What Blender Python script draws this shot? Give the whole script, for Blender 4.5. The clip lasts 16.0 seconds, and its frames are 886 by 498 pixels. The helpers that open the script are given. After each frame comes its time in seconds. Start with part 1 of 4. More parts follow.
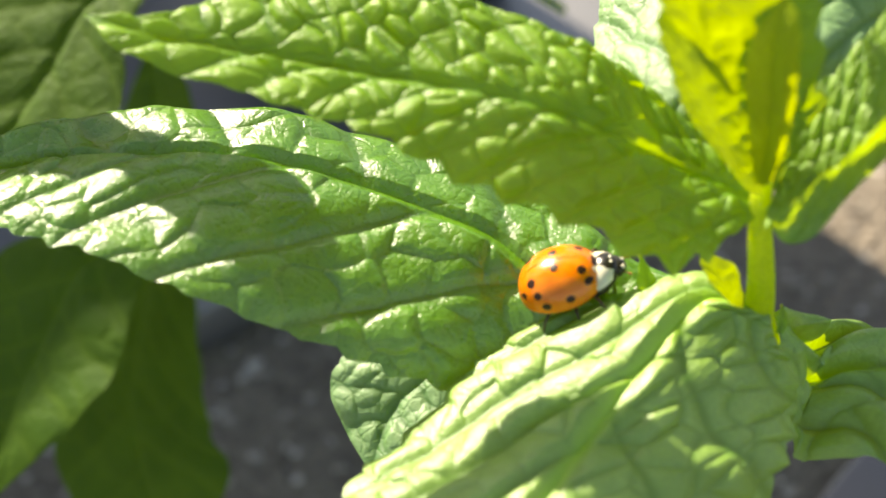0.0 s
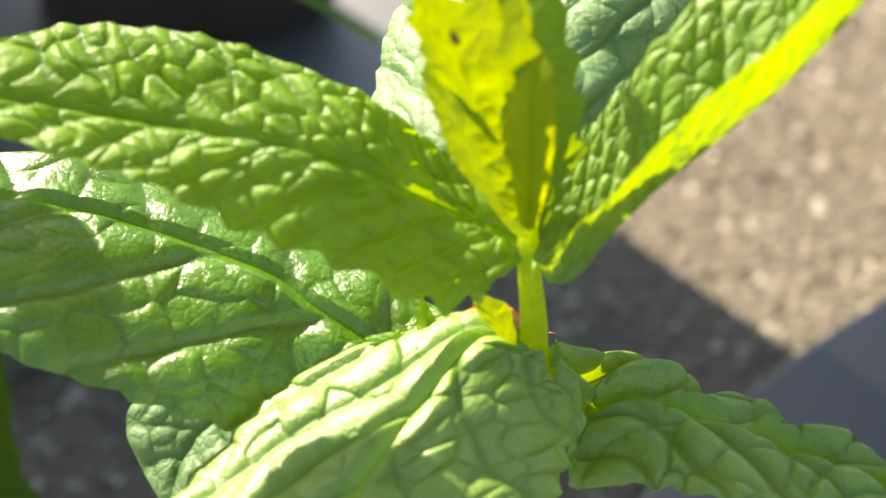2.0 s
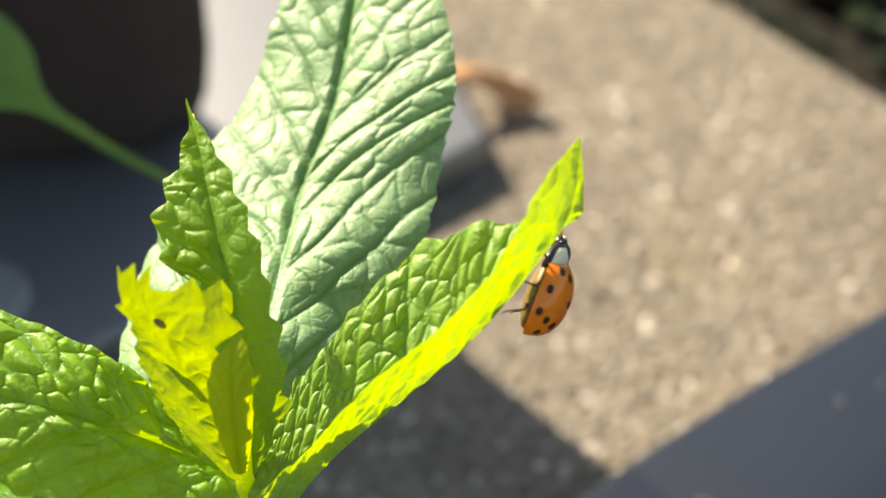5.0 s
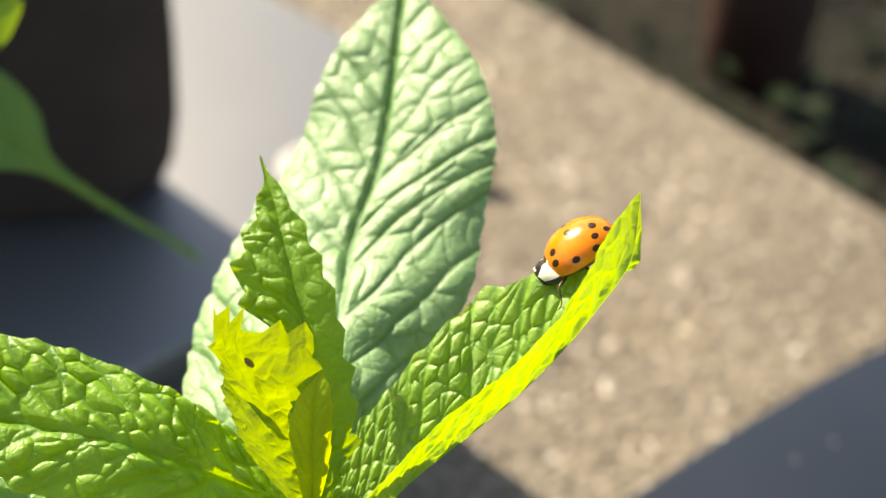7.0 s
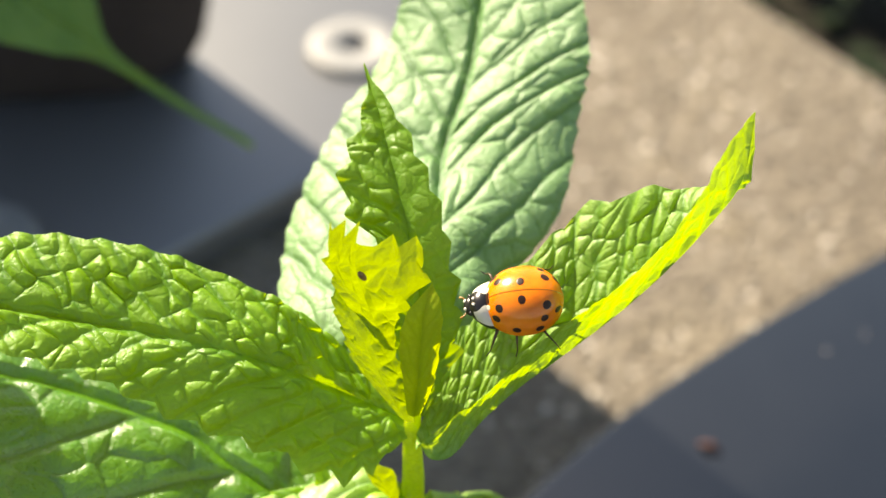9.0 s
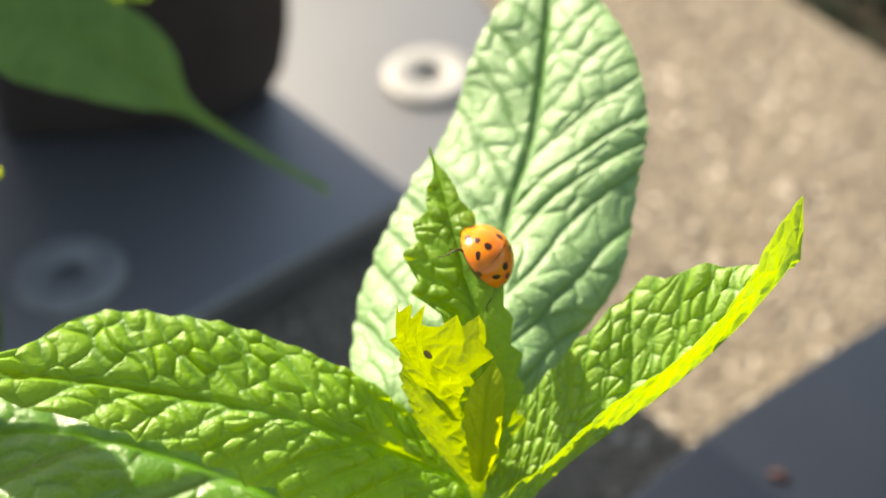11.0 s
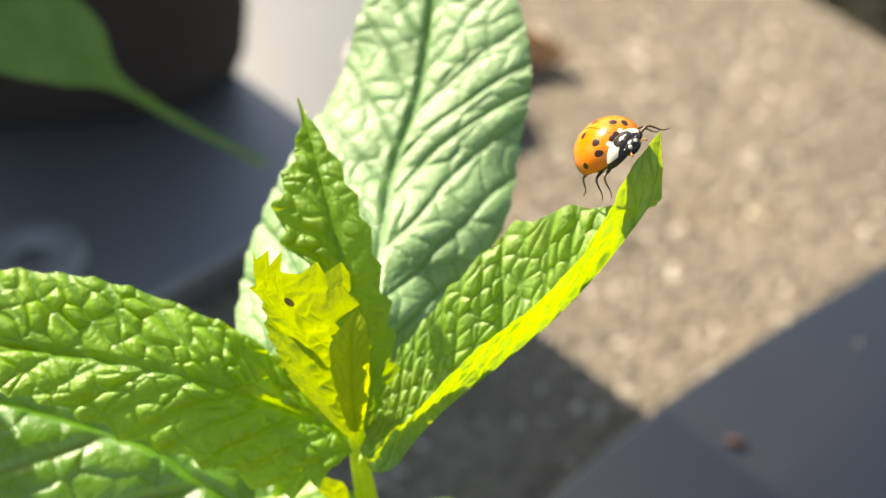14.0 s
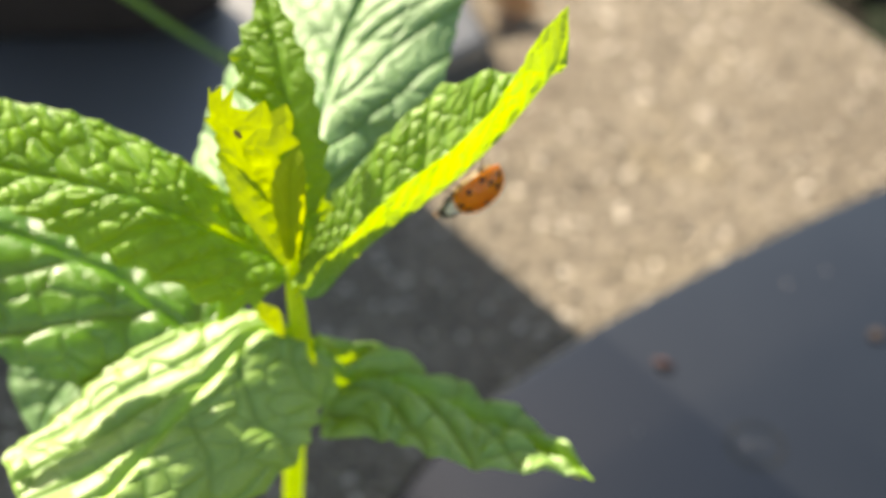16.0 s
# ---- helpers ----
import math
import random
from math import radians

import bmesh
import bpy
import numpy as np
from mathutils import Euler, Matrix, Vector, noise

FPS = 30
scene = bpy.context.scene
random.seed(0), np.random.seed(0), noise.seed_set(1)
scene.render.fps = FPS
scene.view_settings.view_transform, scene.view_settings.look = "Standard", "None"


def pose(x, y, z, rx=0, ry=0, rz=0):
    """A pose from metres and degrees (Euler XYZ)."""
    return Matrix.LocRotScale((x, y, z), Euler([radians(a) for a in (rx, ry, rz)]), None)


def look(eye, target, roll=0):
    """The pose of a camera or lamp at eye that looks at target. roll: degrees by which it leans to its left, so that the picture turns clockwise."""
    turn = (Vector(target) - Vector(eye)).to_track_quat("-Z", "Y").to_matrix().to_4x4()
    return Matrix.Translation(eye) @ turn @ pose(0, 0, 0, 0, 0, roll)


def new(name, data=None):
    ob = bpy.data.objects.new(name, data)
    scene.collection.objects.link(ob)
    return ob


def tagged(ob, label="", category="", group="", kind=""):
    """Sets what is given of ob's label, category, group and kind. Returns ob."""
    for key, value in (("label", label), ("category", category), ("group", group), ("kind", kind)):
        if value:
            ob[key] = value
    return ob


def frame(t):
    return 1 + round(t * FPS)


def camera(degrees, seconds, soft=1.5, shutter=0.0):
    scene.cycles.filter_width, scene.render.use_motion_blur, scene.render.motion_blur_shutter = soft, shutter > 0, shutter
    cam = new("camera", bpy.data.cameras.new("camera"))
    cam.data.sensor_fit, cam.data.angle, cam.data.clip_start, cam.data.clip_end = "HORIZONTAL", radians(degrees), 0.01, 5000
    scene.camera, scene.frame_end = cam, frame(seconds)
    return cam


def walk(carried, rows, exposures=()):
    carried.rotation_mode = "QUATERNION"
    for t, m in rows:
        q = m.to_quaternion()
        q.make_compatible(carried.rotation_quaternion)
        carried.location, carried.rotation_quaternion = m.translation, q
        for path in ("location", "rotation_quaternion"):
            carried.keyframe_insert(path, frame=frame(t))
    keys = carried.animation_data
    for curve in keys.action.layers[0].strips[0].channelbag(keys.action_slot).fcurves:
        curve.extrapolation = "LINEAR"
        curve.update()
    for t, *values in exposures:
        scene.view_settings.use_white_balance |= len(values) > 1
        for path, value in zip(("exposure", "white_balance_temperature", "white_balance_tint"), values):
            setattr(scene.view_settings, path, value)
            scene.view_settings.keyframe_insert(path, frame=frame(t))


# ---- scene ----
cam = camera(36.0, 16.0, soft=1.5)
cam.data.dof.use_dof = True
cam.data.dof.focus_distance = 0.0900
cam.data.dof.aperture_fstop = 55.4 / 2.1

# seconds, eye, target, roll
PATH = [
    (0, (-0.00447, -0.06370, 0.13262), (-0.02278, 0.00950, 0.06700), -9.27),
    (0.5, (-0.00621, -0.06349, 0.13344), (-0.01861, 0.01223, 0.06930), -6.58),
    (1, (-0.00383, -0.06333, 0.13421), (-0.01518, 0.01305, 0.07068), -6.22),
    (1.5, (-0.00436, -0.06313, 0.13388), (-0.01414, 0.01219, 0.06883), -5.34),
    (2, (0.00032, -0.06339, 0.13516), (-0.00760, 0.01112, 0.06893), -4.75),
    (2.5, (0.00210, -0.06290, 0.13645), (-0.00446, 0.01063, 0.06900), -4.32),
    (3, (0.00436, -0.06117, 0.13818), (-0.00199, 0.01260, 0.07096), -3.97),
    (3.5, (0.00654, -0.06125, 0.13868), (-0.00019, 0.01320, 0.07226), -4.40),
    (4, (0.00836, -0.06227, 0.14070), (0.00180, 0.01251, 0.07463), -4.50),
    (4.5, (0.01035, -0.06309, 0.14499), (0.00458, 0.01270, 0.08000), -3.33),
    (5, (0.01494, -0.06197, 0.15198), (0.01183, 0.01414, 0.08719), -2.12),
    (5.2, (0.01211, -0.06077, 0.15533), (0.00963, 0.01528, 0.09044), -0.62),
    (7.3, (0.00418, -0.06932, 0.15448), (0.00848, 0.01042, 0.09429), 1.47),
    (7.5, (0.00439, -0.06964, 0.15388), (0.00758, 0.01005, 0.09355), 0.70),
    (8, (0.00114, -0.06785, 0.15503), (0.00403, 0.00921, 0.09137), 1.50),
    (8.5, (0.00079, -0.06779, 0.15449), (0.00431, 0.00714, 0.08835), 1.96),
    (9, (-0.00385, -0.06600, 0.15702), (0.00125, 0.00722, 0.08911), 3.19),
    (9.5, (-0.00316, -0.06876, 0.15735), (-0.00141, 0.00641, 0.09143), 0.92),
    (9.7, (-0.00314, -0.06613, 0.16138), (-0.00416, 0.00724, 0.09343), -0.61),
    (11.8, (-0.00156, -0.06568, 0.16480), (-0.00228, 0.00734, 0.09648), -0.32),
    (12, (0.00156, -0.06732, 0.16251), (-0.00021, 0.00615, 0.09470), -1.32),
    (12.5, (0.00070, -0.06913, 0.16150), (-0.00185, 0.00396, 0.09330), -1.10),
    (13, (0.00728, -0.06966, 0.15961), (0.00235, 0.00357, 0.09170), -3.69),
    (13.5, (0.00596, -0.06925, 0.16084), (0.00238, 0.00369, 0.09253), -2.82),
    (14, (0.00859, -0.06786, 0.16163), (0.00572, 0.00503, 0.09322), -2.93),
    (14.5, (0.00345, -0.06463, 0.16340), (0.00339, 0.00710, 0.09372), 0.11),
    (15, (0.00836, -0.06578, 0.15967), (0.00730, 0.00765, 0.09180), -0.80),
    (15.5, (0.01482, -0.07390, 0.16056), (0.01275, -0.00083, 0.09231), -0.51),
    (16, (0.01379, -0.08520, 0.16327), (0.01185, -0.01290, 0.09421), 1.24),
]
walk(cam, [(t, look(eye, target, roll)) for t, eye, target, roll in PATH], exposures=[(0, 1.40, 7900, 10), (9, 1.40, 7900, 9), (16, 1.44, 7900, 9)])

# ---- daylight ----
SUN_TO = Vector((-0.499, 0.566, 0.656)).normalized()
sun = new("sun", bpy.data.lights.new("sun", "SUN"))
sun.data.energy, sun.data.angle, sun.data.color = 5.0, radians(0.53), (1.0, 0.95, 0.86)
sun.matrix_world = look(SUN_TO, (0, 0, 0))
world = bpy.data.worlds.new("sky")
scene.world = world
world.use_nodes = True
sky = world.node_tree.nodes.new("ShaderNodeTexSky")
sky.sky_type, sky.sun_disc = "NISHITA", False
sky.sun_elevation = math.asin(SUN_TO.z)
sky.sun_rotation = math.atan2(SUN_TO.x, SUN_TO.y)
world.node_tree.links.new(sky.outputs[0], world.node_tree.nodes["Background"].inputs[0])
world.node_tree.nodes["Background"].inputs[1].default_value = 0.09

MM = 0.001


# ---- materials ----
def material(name):
    m = bpy.data.materials.new(name)
    m.use_nodes = True
    return m, m.node_tree.nodes, m.node_tree.links, m.node_tree.nodes["Principled BSDF"]


def noise_at(nodes, links, scale, detail=3.0, rough=0.55, coords="Object"):
    c = nodes.new("ShaderNodeTexCoord")
    n = nodes.new("ShaderNodeTexNoise")
    n.inputs["Scale"].default_value, n.inputs["Detail"].default_value, n.inputs["Roughness"].default_value = scale, detail, rough
    links.new(c.outputs[coords], n.inputs["Vector"])
    return n


def ramp(nodes, links, source, *stops):
    r = nodes.new("ShaderNodeValToRGB")
    while len(r.color_ramp.elements) < len(stops):
        r.color_ramp.elements.new(0.5)
    for e, (at, col) in zip(r.color_ramp.elements, stops):
        e.position, e.color = at, (*col, 1)
    links.new(source, r.inputs[0])
    return r


def mixed(nodes, links, fac, a, b, mode="MIX"):
    m = nodes.new("ShaderNodeMix")
    m.data_type, m.blend_type = "RGBA", mode
    for value, socket in ((fac, m.inputs[0]), (a, m.inputs[6]), (b, m.inputs[7])):
        if isinstance(value, (int, float)):
            socket.default_value = value
        elif isinstance(value, tuple):
            socket.default_value = (*value, 1)
        else:
            links.new(value, socket)
    return m.outputs[2]


def bumped(nodes, links, height, bsdf, strength, distance):
    b = nodes.new("ShaderNodeBump")
    b.inputs["Strength"].default_value, b.inputs["Distance"].default_value = strength, distance
    links.new(height, b.inputs["Height"])
    links.new(b.outputs[0], bsdf.inputs["Normal"])
    return b


def leaf_material(name, dark, light, vein, glow, through_part, rough=0.42, gloss=0.5, fine=0.22, relief=0.00024, ior=1.5, rib=None):
    """A thin leaf: a waxy skin with a grainy green, veins and a middle rib of their own green, and light that shines through it."""
    m, nodes, links, skin = material(name)
    blotch = noise_at(nodes, links, 220.0, 4.0)
    grain = noise_at(nodes, links, 3400.0, 3.0, 0.7)
    blister = noise_at(nodes, links, 1150.0, 2.0, 0.5)
    green = ramp(nodes, links, blotch.outputs["Fac"], (0.32, dark), (0.68, light)).outputs[0]
    grainy = ramp(nodes, links, grain.outputs["Fac"], (0.28, (0.74, 0.78, 0.62)), (0.55, (1.0, 1.0, 1.0)), (0.74, (1.25, 1.18, 1.35))).outputs[0]
    green = mixed(nodes, links, 1.0, green, grainy, "MULTIPLY")
    # the finest veins, a net of about a millimetre
    where = nodes.new("ShaderNodeTexCoord")
    web = nodes.new("ShaderNodeTexVoronoi")
    web.feature = "DISTANCE_TO_EDGE"
    web.inputs["Scale"].default_value = 900.0
    links.new(where.outputs["Object"], web.inputs["Vector"])
    net = ramp(nodes, links, web.outputs["Distance"], (0.0, (0, 0, 0)), (0.14, (0.85, 0.85, 0.85)), (0.4, (1, 1, 1)))
    tint = ramp(nodes, links, web.outputs["Distance"], (0.0, (0.72, 0.84, 0.55)), (0.10, (1, 1, 1)))
    green = mixed(nodes, links, 2.4 * fine, green, tint.outputs[0], "MULTIPLY")
    lines = nodes.new("ShaderNodeAttribute")
    lines.attribute_name = "vein"
    colour = mixed(nodes, links, lines.outputs["Fac"], green, vein)
    middle = nodes.new("ShaderNodeAttribute")
    middle.attribute_name = "rib"
    colour = mixed(nodes, links, middle.outputs["Fac"], colour, rib or vein)
    links.new(colour, skin.inputs["Base Color"])
    skin.inputs["Specular IOR Level"].default_value, skin.inputs["IOR"].default_value = gloss, ior
    rr = ramp(nodes, links, grain.outputs["Fac"], (0.3, (rough - 0.08,) * 3), (0.7, (rough + 0.12,) * 3))
    links.new(rr.outputs[0], skin.inputs["Roughness"])
    rough_skin = mixed(nodes, links, 0.45, blister.outputs["Fac"], grain.outputs["Fac"])
    rough_skin = mixed(nodes, links, fine, rough_skin, net.outputs[0])
    b = bumped(nodes, links, rough_skin, skin, 0.6, relief)
    thin = nodes.new("ShaderNodeBsdfTranslucent")
    shine = ramp(nodes, links, blotch.outputs["Fac"], (0.3, tuple(c * 0.85 for c in glow)), (0.7, glow)).outputs[0]
    links.new(mixed(nodes, links, lines.outputs["Fac"], shine, tuple(min(1, c * 1.1) for c in glow)), thin.inputs["Color"])
    links.new(b.outputs[0], thin.inputs["Normal"])
    both = nodes.new("ShaderNodeMixShader")
    both.inputs[0].default_value = through_part
    links.new(skin.outputs[0], both.inputs[1])
    links.new(thin.outputs[0], both.inputs[2])
    links.new(both.outputs[0], nodes["Material Output"].inputs["Surface"])
    return m


def plain_material(name, a, b, scale, rough, metal=0.0, bump=0.2, depth=0.0001, gloss=0.5):
    m, nodes, links, skin = material(name)
    n = noise_at(nodes, links, scale, 4.0)
    links.new(ramp(nodes, links, n.outputs["Fac"], (0.3, a), (0.7, b)).outputs[0], skin.inputs["Base Color"])
    skin.inputs["Roughness"].default_value, skin.inputs["Metallic"].default_value = rough, metal
    skin.inputs["Specular IOR Level"].default_value = gloss
    fine = noise_at(nodes, links, scale * 6, 3.0)
    bumped(nodes, links, fine.outputs["Fac"], skin, bump, depth)
    return m


LEAF = leaf_material("mint_leaf", (0.145, 0.315, 0.004), (0.230, 0.425, 0.016), (0.050, 0.180, 0.003), (0.60, 0.82, 0.004), 0.40, 0.47, 0.75, ior=1.5)
LEAF_BACK = leaf_material("broad_mint_leaf", (0.150, 0.310, 0.095), (0.225, 0.395, 0.165), (0.025, 0.140, 0.006), (0.42, 0.66, 0.01), 0.24, 0.58, 1.0, ior=1.6)
LEAF_RIGHT = leaf_material("tender_mint_leaf", (0.220, 0.410, 0.030), (0.320, 0.520, 0.100), (0.085, 0.250, 0.005), (0.50, 0.68, 0.004), 0.42, 0.52, 0.9)
LEAF_OLIVE = leaf_material("olive_mint_leaf", (0.12, 0.25, 0.010), (0.19, 0.34, 0.035), (0.10, 0.24, 0.01), (0.42, 0.56, 0.004), 0.45, 0.46, 0.6)
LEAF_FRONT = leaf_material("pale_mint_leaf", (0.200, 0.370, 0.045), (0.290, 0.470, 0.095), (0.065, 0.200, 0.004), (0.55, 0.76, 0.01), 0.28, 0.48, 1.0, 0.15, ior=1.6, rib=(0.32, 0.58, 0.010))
LEAF_GLOSSY = leaf_material("old_mint_leaf", (0.065, 0.215, 0.004), (0.115, 0.305, 0.012), (0.035, 0.140, 0.003), (0.5, 0.72, 0.004), 0.30, 0.31, 1.0, 0.12, 0.00034, ior=1.6, rib=(0.09, 0.27, 0.005))
LEAF_YOUNG = leaf_material("young_mint_leaf", (0.22, 0.36, 0.012), (0.32, 0.46, 0.02), (0.27, 0.42, 0.02), (0.42, 0.50, 0.004), 0.48, 0.45, 0.4, 0.07)
LEAF_BUD = leaf_material("bud_leaf", (0.30, 0.37, 0.014), (0.42, 0.50, 0.020), (0.20, 0.27, 0.010), (0.60, 0.66, 0.006), 0.50, 0.5, 0.3, 0.07)
LEAF_SHOOT = leaf_material("shoot_leaf", (0.19, 0.33, 0.010), (0.28, 0.42, 0.025), (0.24, 0.38, 0.02), (0.38, 0.48, 0.004), 0.46, 0.45, 0.5, 0.07)
LEAF_DUSK = leaf_material("blue_green_leaf", (0.100, 0.215, 0.040), (0.150, 0.285, 0.062), (0.14, 0.25, 0.05), (0.30, 0.48, 0.02), 0.25, 0.6, 0.5)
# the shade over the neighbouring leaves is put into this darker green
LEAF_SHADED = leaf_material("broad_leaf", (0.038, 0.098, 0.006), (0.062, 0.135, 0.010), (0.07, 0.14, 0.010), (0.36, 0.54, 0.006), 0.26, 0.62, 0.2)
STEM = leaf_material("mint_stem", (0.58, 0.74, 0.03), (0.68, 0.82, 0.06), (0.60, 0.76, 0.06), (0.85, 0.95, 0.02), 0.35, 0.4)
STEM.node_tree.nodes["Mix Shader"].inputs[0].default_value = 0.45
stem_skin = STEM.node_tree.nodes["Principled BSDF"]
stem_skin.inputs["Subsurface Weight"].default_value = 1.0
stem_skin.inputs["Subsurface Radius"].default_value = (1.0, 1.0, 0.15)
stem_skin.inputs["Subsurface Scale"].default_value = 0.0026
SHELL = plain_material("orange_shell", (0.72, 0.16, 0.005), (0.84, 0.24, 0.010), 700, 0.22, bump=0.06, gloss=0.5)
SHELL.node_tree.nodes["Principled BSDF"].inputs["Subsurface Weight"].default_value = 0.35
SHELL.node_tree.nodes["Principled BSDF"].inputs["Subsurface Radius"].default_value = (1.0, 0.35, 0.05)
SHELL.node_tree.nodes["Principled BSDF"].inputs["Subsurface Scale"].default_value = 0.0005
SPOT = plain_material("dark_brown_spot", (0.020, 0.007, 0.003), (0.040, 0.014, 0.005), 900, 0.4, bump=0.06, gloss=0.3)
BLACK = plain_material("black_chitin", (0.006, 0.005, 0.005), (0.014, 0.011, 0.01), 500, 0.28, bump=0.1)
CREAM = plain_material("cream_chitin", (0.62, 0.56, 0.43), (0.72, 0.67, 0.55), 500, 0.28, bump=0.05)
BROWN = plain_material("brown_chitin", (0.12, 0.072, 0.022), (0.26, 0.165, 0.045), 900, 0.45, bump=0.1)
LEG = plain_material("dark_leg", (0.035, 0.018, 0.008), (0.11, 0.055, 0.02), 900, 0.4, bump=0.1)
AMBER = plain_material("amber_chitin", (0.32, 0.14, 0.03), (0.45, 0.22, 0.05), 600, 0.35, bump=0.1)
BOARD = plain_material("grey_plastic", (0.024, 0.024, 0.027), (0.033, 0.033, 0.037), 60, 0.53, bump=0.04, depth=0.0002, gloss=1.0)
BOARD.node_tree.nodes["Principled BSDF"].inputs["IOR"].default_value = 2.0
PLASTIC = plain_material("dark_grey_plastic", (0.0045, 0.0052, 0.0066), (0.0065, 0.0075, 0.0092), 60, 0.16, bump=0.03, depth=0.0002, gloss=0.85)
PLASTIC.node_tree.nodes["Principled BSDF"].inputs["IOR"].default_value = 1.56
POT = plain_material("dark_brown_clay", (0.034, 0.024, 0.021), (0.052, 0.038, 0.034), 40, 0.75, bump=0.4, depth=0.001, gloss=0.25)
STEEL = plain_material("zinc_steel", (0.20, 0.20, 0.20), (0.26, 0.26, 0.26), 200, 0.6, metal=0.2, bump=0.05)
DRY = leaf_material("dry_leaf", (0.52, 0.26, 0.12), (0.66, 0.38, 0.20), (0.45, 0.22, 0.10), (0.55, 0.28, 0.10), 0.25, 0.6, 0.3)
# soil beyond the slab lies in shade; that shade is in this near-black colour
SOIL_SHADED = plain_material("shaded_soil", (0.007, 0.0055, 0.004), (0.020, 0.018, 0.011), 25, 0.95, bump=1.0, depth=0.01, gloss=0.2)
TERRACOTTA = plain_material("dark_terracotta", (0.035, 0.016, 0.012), (0.06, 0.028, 0.02), 60, 0.7, bump=0.3, depth=0.0006, gloss=0.3)
GRIT = plain_material("pale_grit", (0.30, 0.26, 0.22), (0.42, 0.38, 0.33), 900, 0.7)
# leaf green lowered to carry the shade beyond the slab
COVER_SHADED = leaf_material("ground_cover", (0.007, 0.015, 0.004), (0.012, 0.025, 0.006), (0.012, 0.022, 0.006), (0.03, 0.05, 0.008), 0.2, 0.6, 0.2)
DEBRIS = plain_material("red_brown_husk", (0.065, 0.022, 0.016), (0.115, 0.042, 0.03), 900, 0.7)


def concrete_material():
    m, nodes, links, skin = material("exposed_concrete")
    c = nodes.new("ShaderNodeTexCoord")
    grains = nodes.new("ShaderNodeTexVoronoi")
    grains.inputs["Scale"].default_value = 760.0
    links.new(c.outputs["Object"], grains.inputs["Vector"])
    tone = nodes.new("ShaderNodeSeparateColor")
    links.new(grains.outputs["Color"], tone.inputs[0])
    colour = ramp(nodes, links, tone.outputs[0], (0.0, (0.110, 0.089, 0.066)), (0.3, (0.150, 0.123, 0.091)), (0.62, (0.180, 0.149, 0.110)), (0.95, (0.215, 0.180, 0.136)), (1.0, (0.55, 0.50, 0.43)))
    stain = noise_at(nodes, links, 28.0, 5.0, 0.6)
    wash = ramp(nodes, links, stain.outputs["Fac"], (0.3, (0.78, 0.76, 0.74)), (0.55, (1, 1, 1)), (0.75, (1.06, 1.02, 0.86)))
    links.new(mixed(nodes, links, 1.0, colour.outputs[0], wash.outputs[0], "MULTIPLY"), skin.inputs["Base Color"])
    skin.inputs["Roughness"].default_value = 0.85
    bumped(nodes, links, grains.outputs["Distance"], skin, 0.9, -0.0012)
    return m


CONCRETE = concrete_material()


# ---- building helpers ----
def mesh_object(name, verts, faces, mat, parent=None, smooth=True):
    me = bpy.data.meshes.new(name)
    me.from_pydata([tuple(v) for v in verts], [], [tuple(f) for f in faces])
    me.materials.append(mat)
    if smooth:
        me.polygons.foreach_set("use_smooth", np.ones(len(me.polygons), bool))
    ob = new(name, me)
    ob.parent = parent
    return ob


def part(name, bm, mat, parent, label="", smooth=True):
    me = bpy.data.meshes.new(name)
    bmesh.ops.recalc_face_normals(bm, faces=bm.faces)
    bm.to_mesh(me)
    bm.free()
    me.materials.append(mat)
    if smooth:
        me.polygons.foreach_set("use_smooth", np.ones(len(me.polygons), bool))
    ob = new(name, me)
    ob.parent = parent
    return tagged(ob, label=label)


def empty(name, m=None):
    ob = new(name)
    ob.empty_display_size = 0.005
    if m is not None:
        ob.matrix_world = m
    return ob


def spline(points, count):
    """A smooth curve through points (Catmull-Rom by chord length), sampled evenly along it."""
    p = np.asarray(points, float)
    step = np.maximum(np.linalg.norm(np.diff(p.reshape(len(p), -1)[:, :3], axis=0), axis=1), 1e-6)
    knots = np.r_[0, np.cumsum(step)]
    knots /= knots[-1]
    slope = np.zeros_like(p)
    for i in range(len(p)):
        a, b = max(i - 1, 0), min(i + 1, len(p) - 1)
        slope[i] = (p[b] - p[a]) / (knots[b] - knots[a])
    t = np.linspace(0, 1, count)
    i = np.clip(np.searchsorted(knots, t, side="right") - 1, 0, len(p) - 2)
    h = (knots[i + 1] - knots[i])
    s = ((t - knots[i]) / h)
    shape = (-1,) + (1,) * (p.ndim - 1)
    s, h = s.reshape(shape), h.reshape(shape)
    return ((2 * s**3 - 3 * s**2 + 1) * p[i] + (s**3 - 2 * s**2 + s) * h * slope[i] + (3 * s**2 - 2 * s**3) * p[i + 1] + (s**3 - s**2) * h * slope[i + 1])


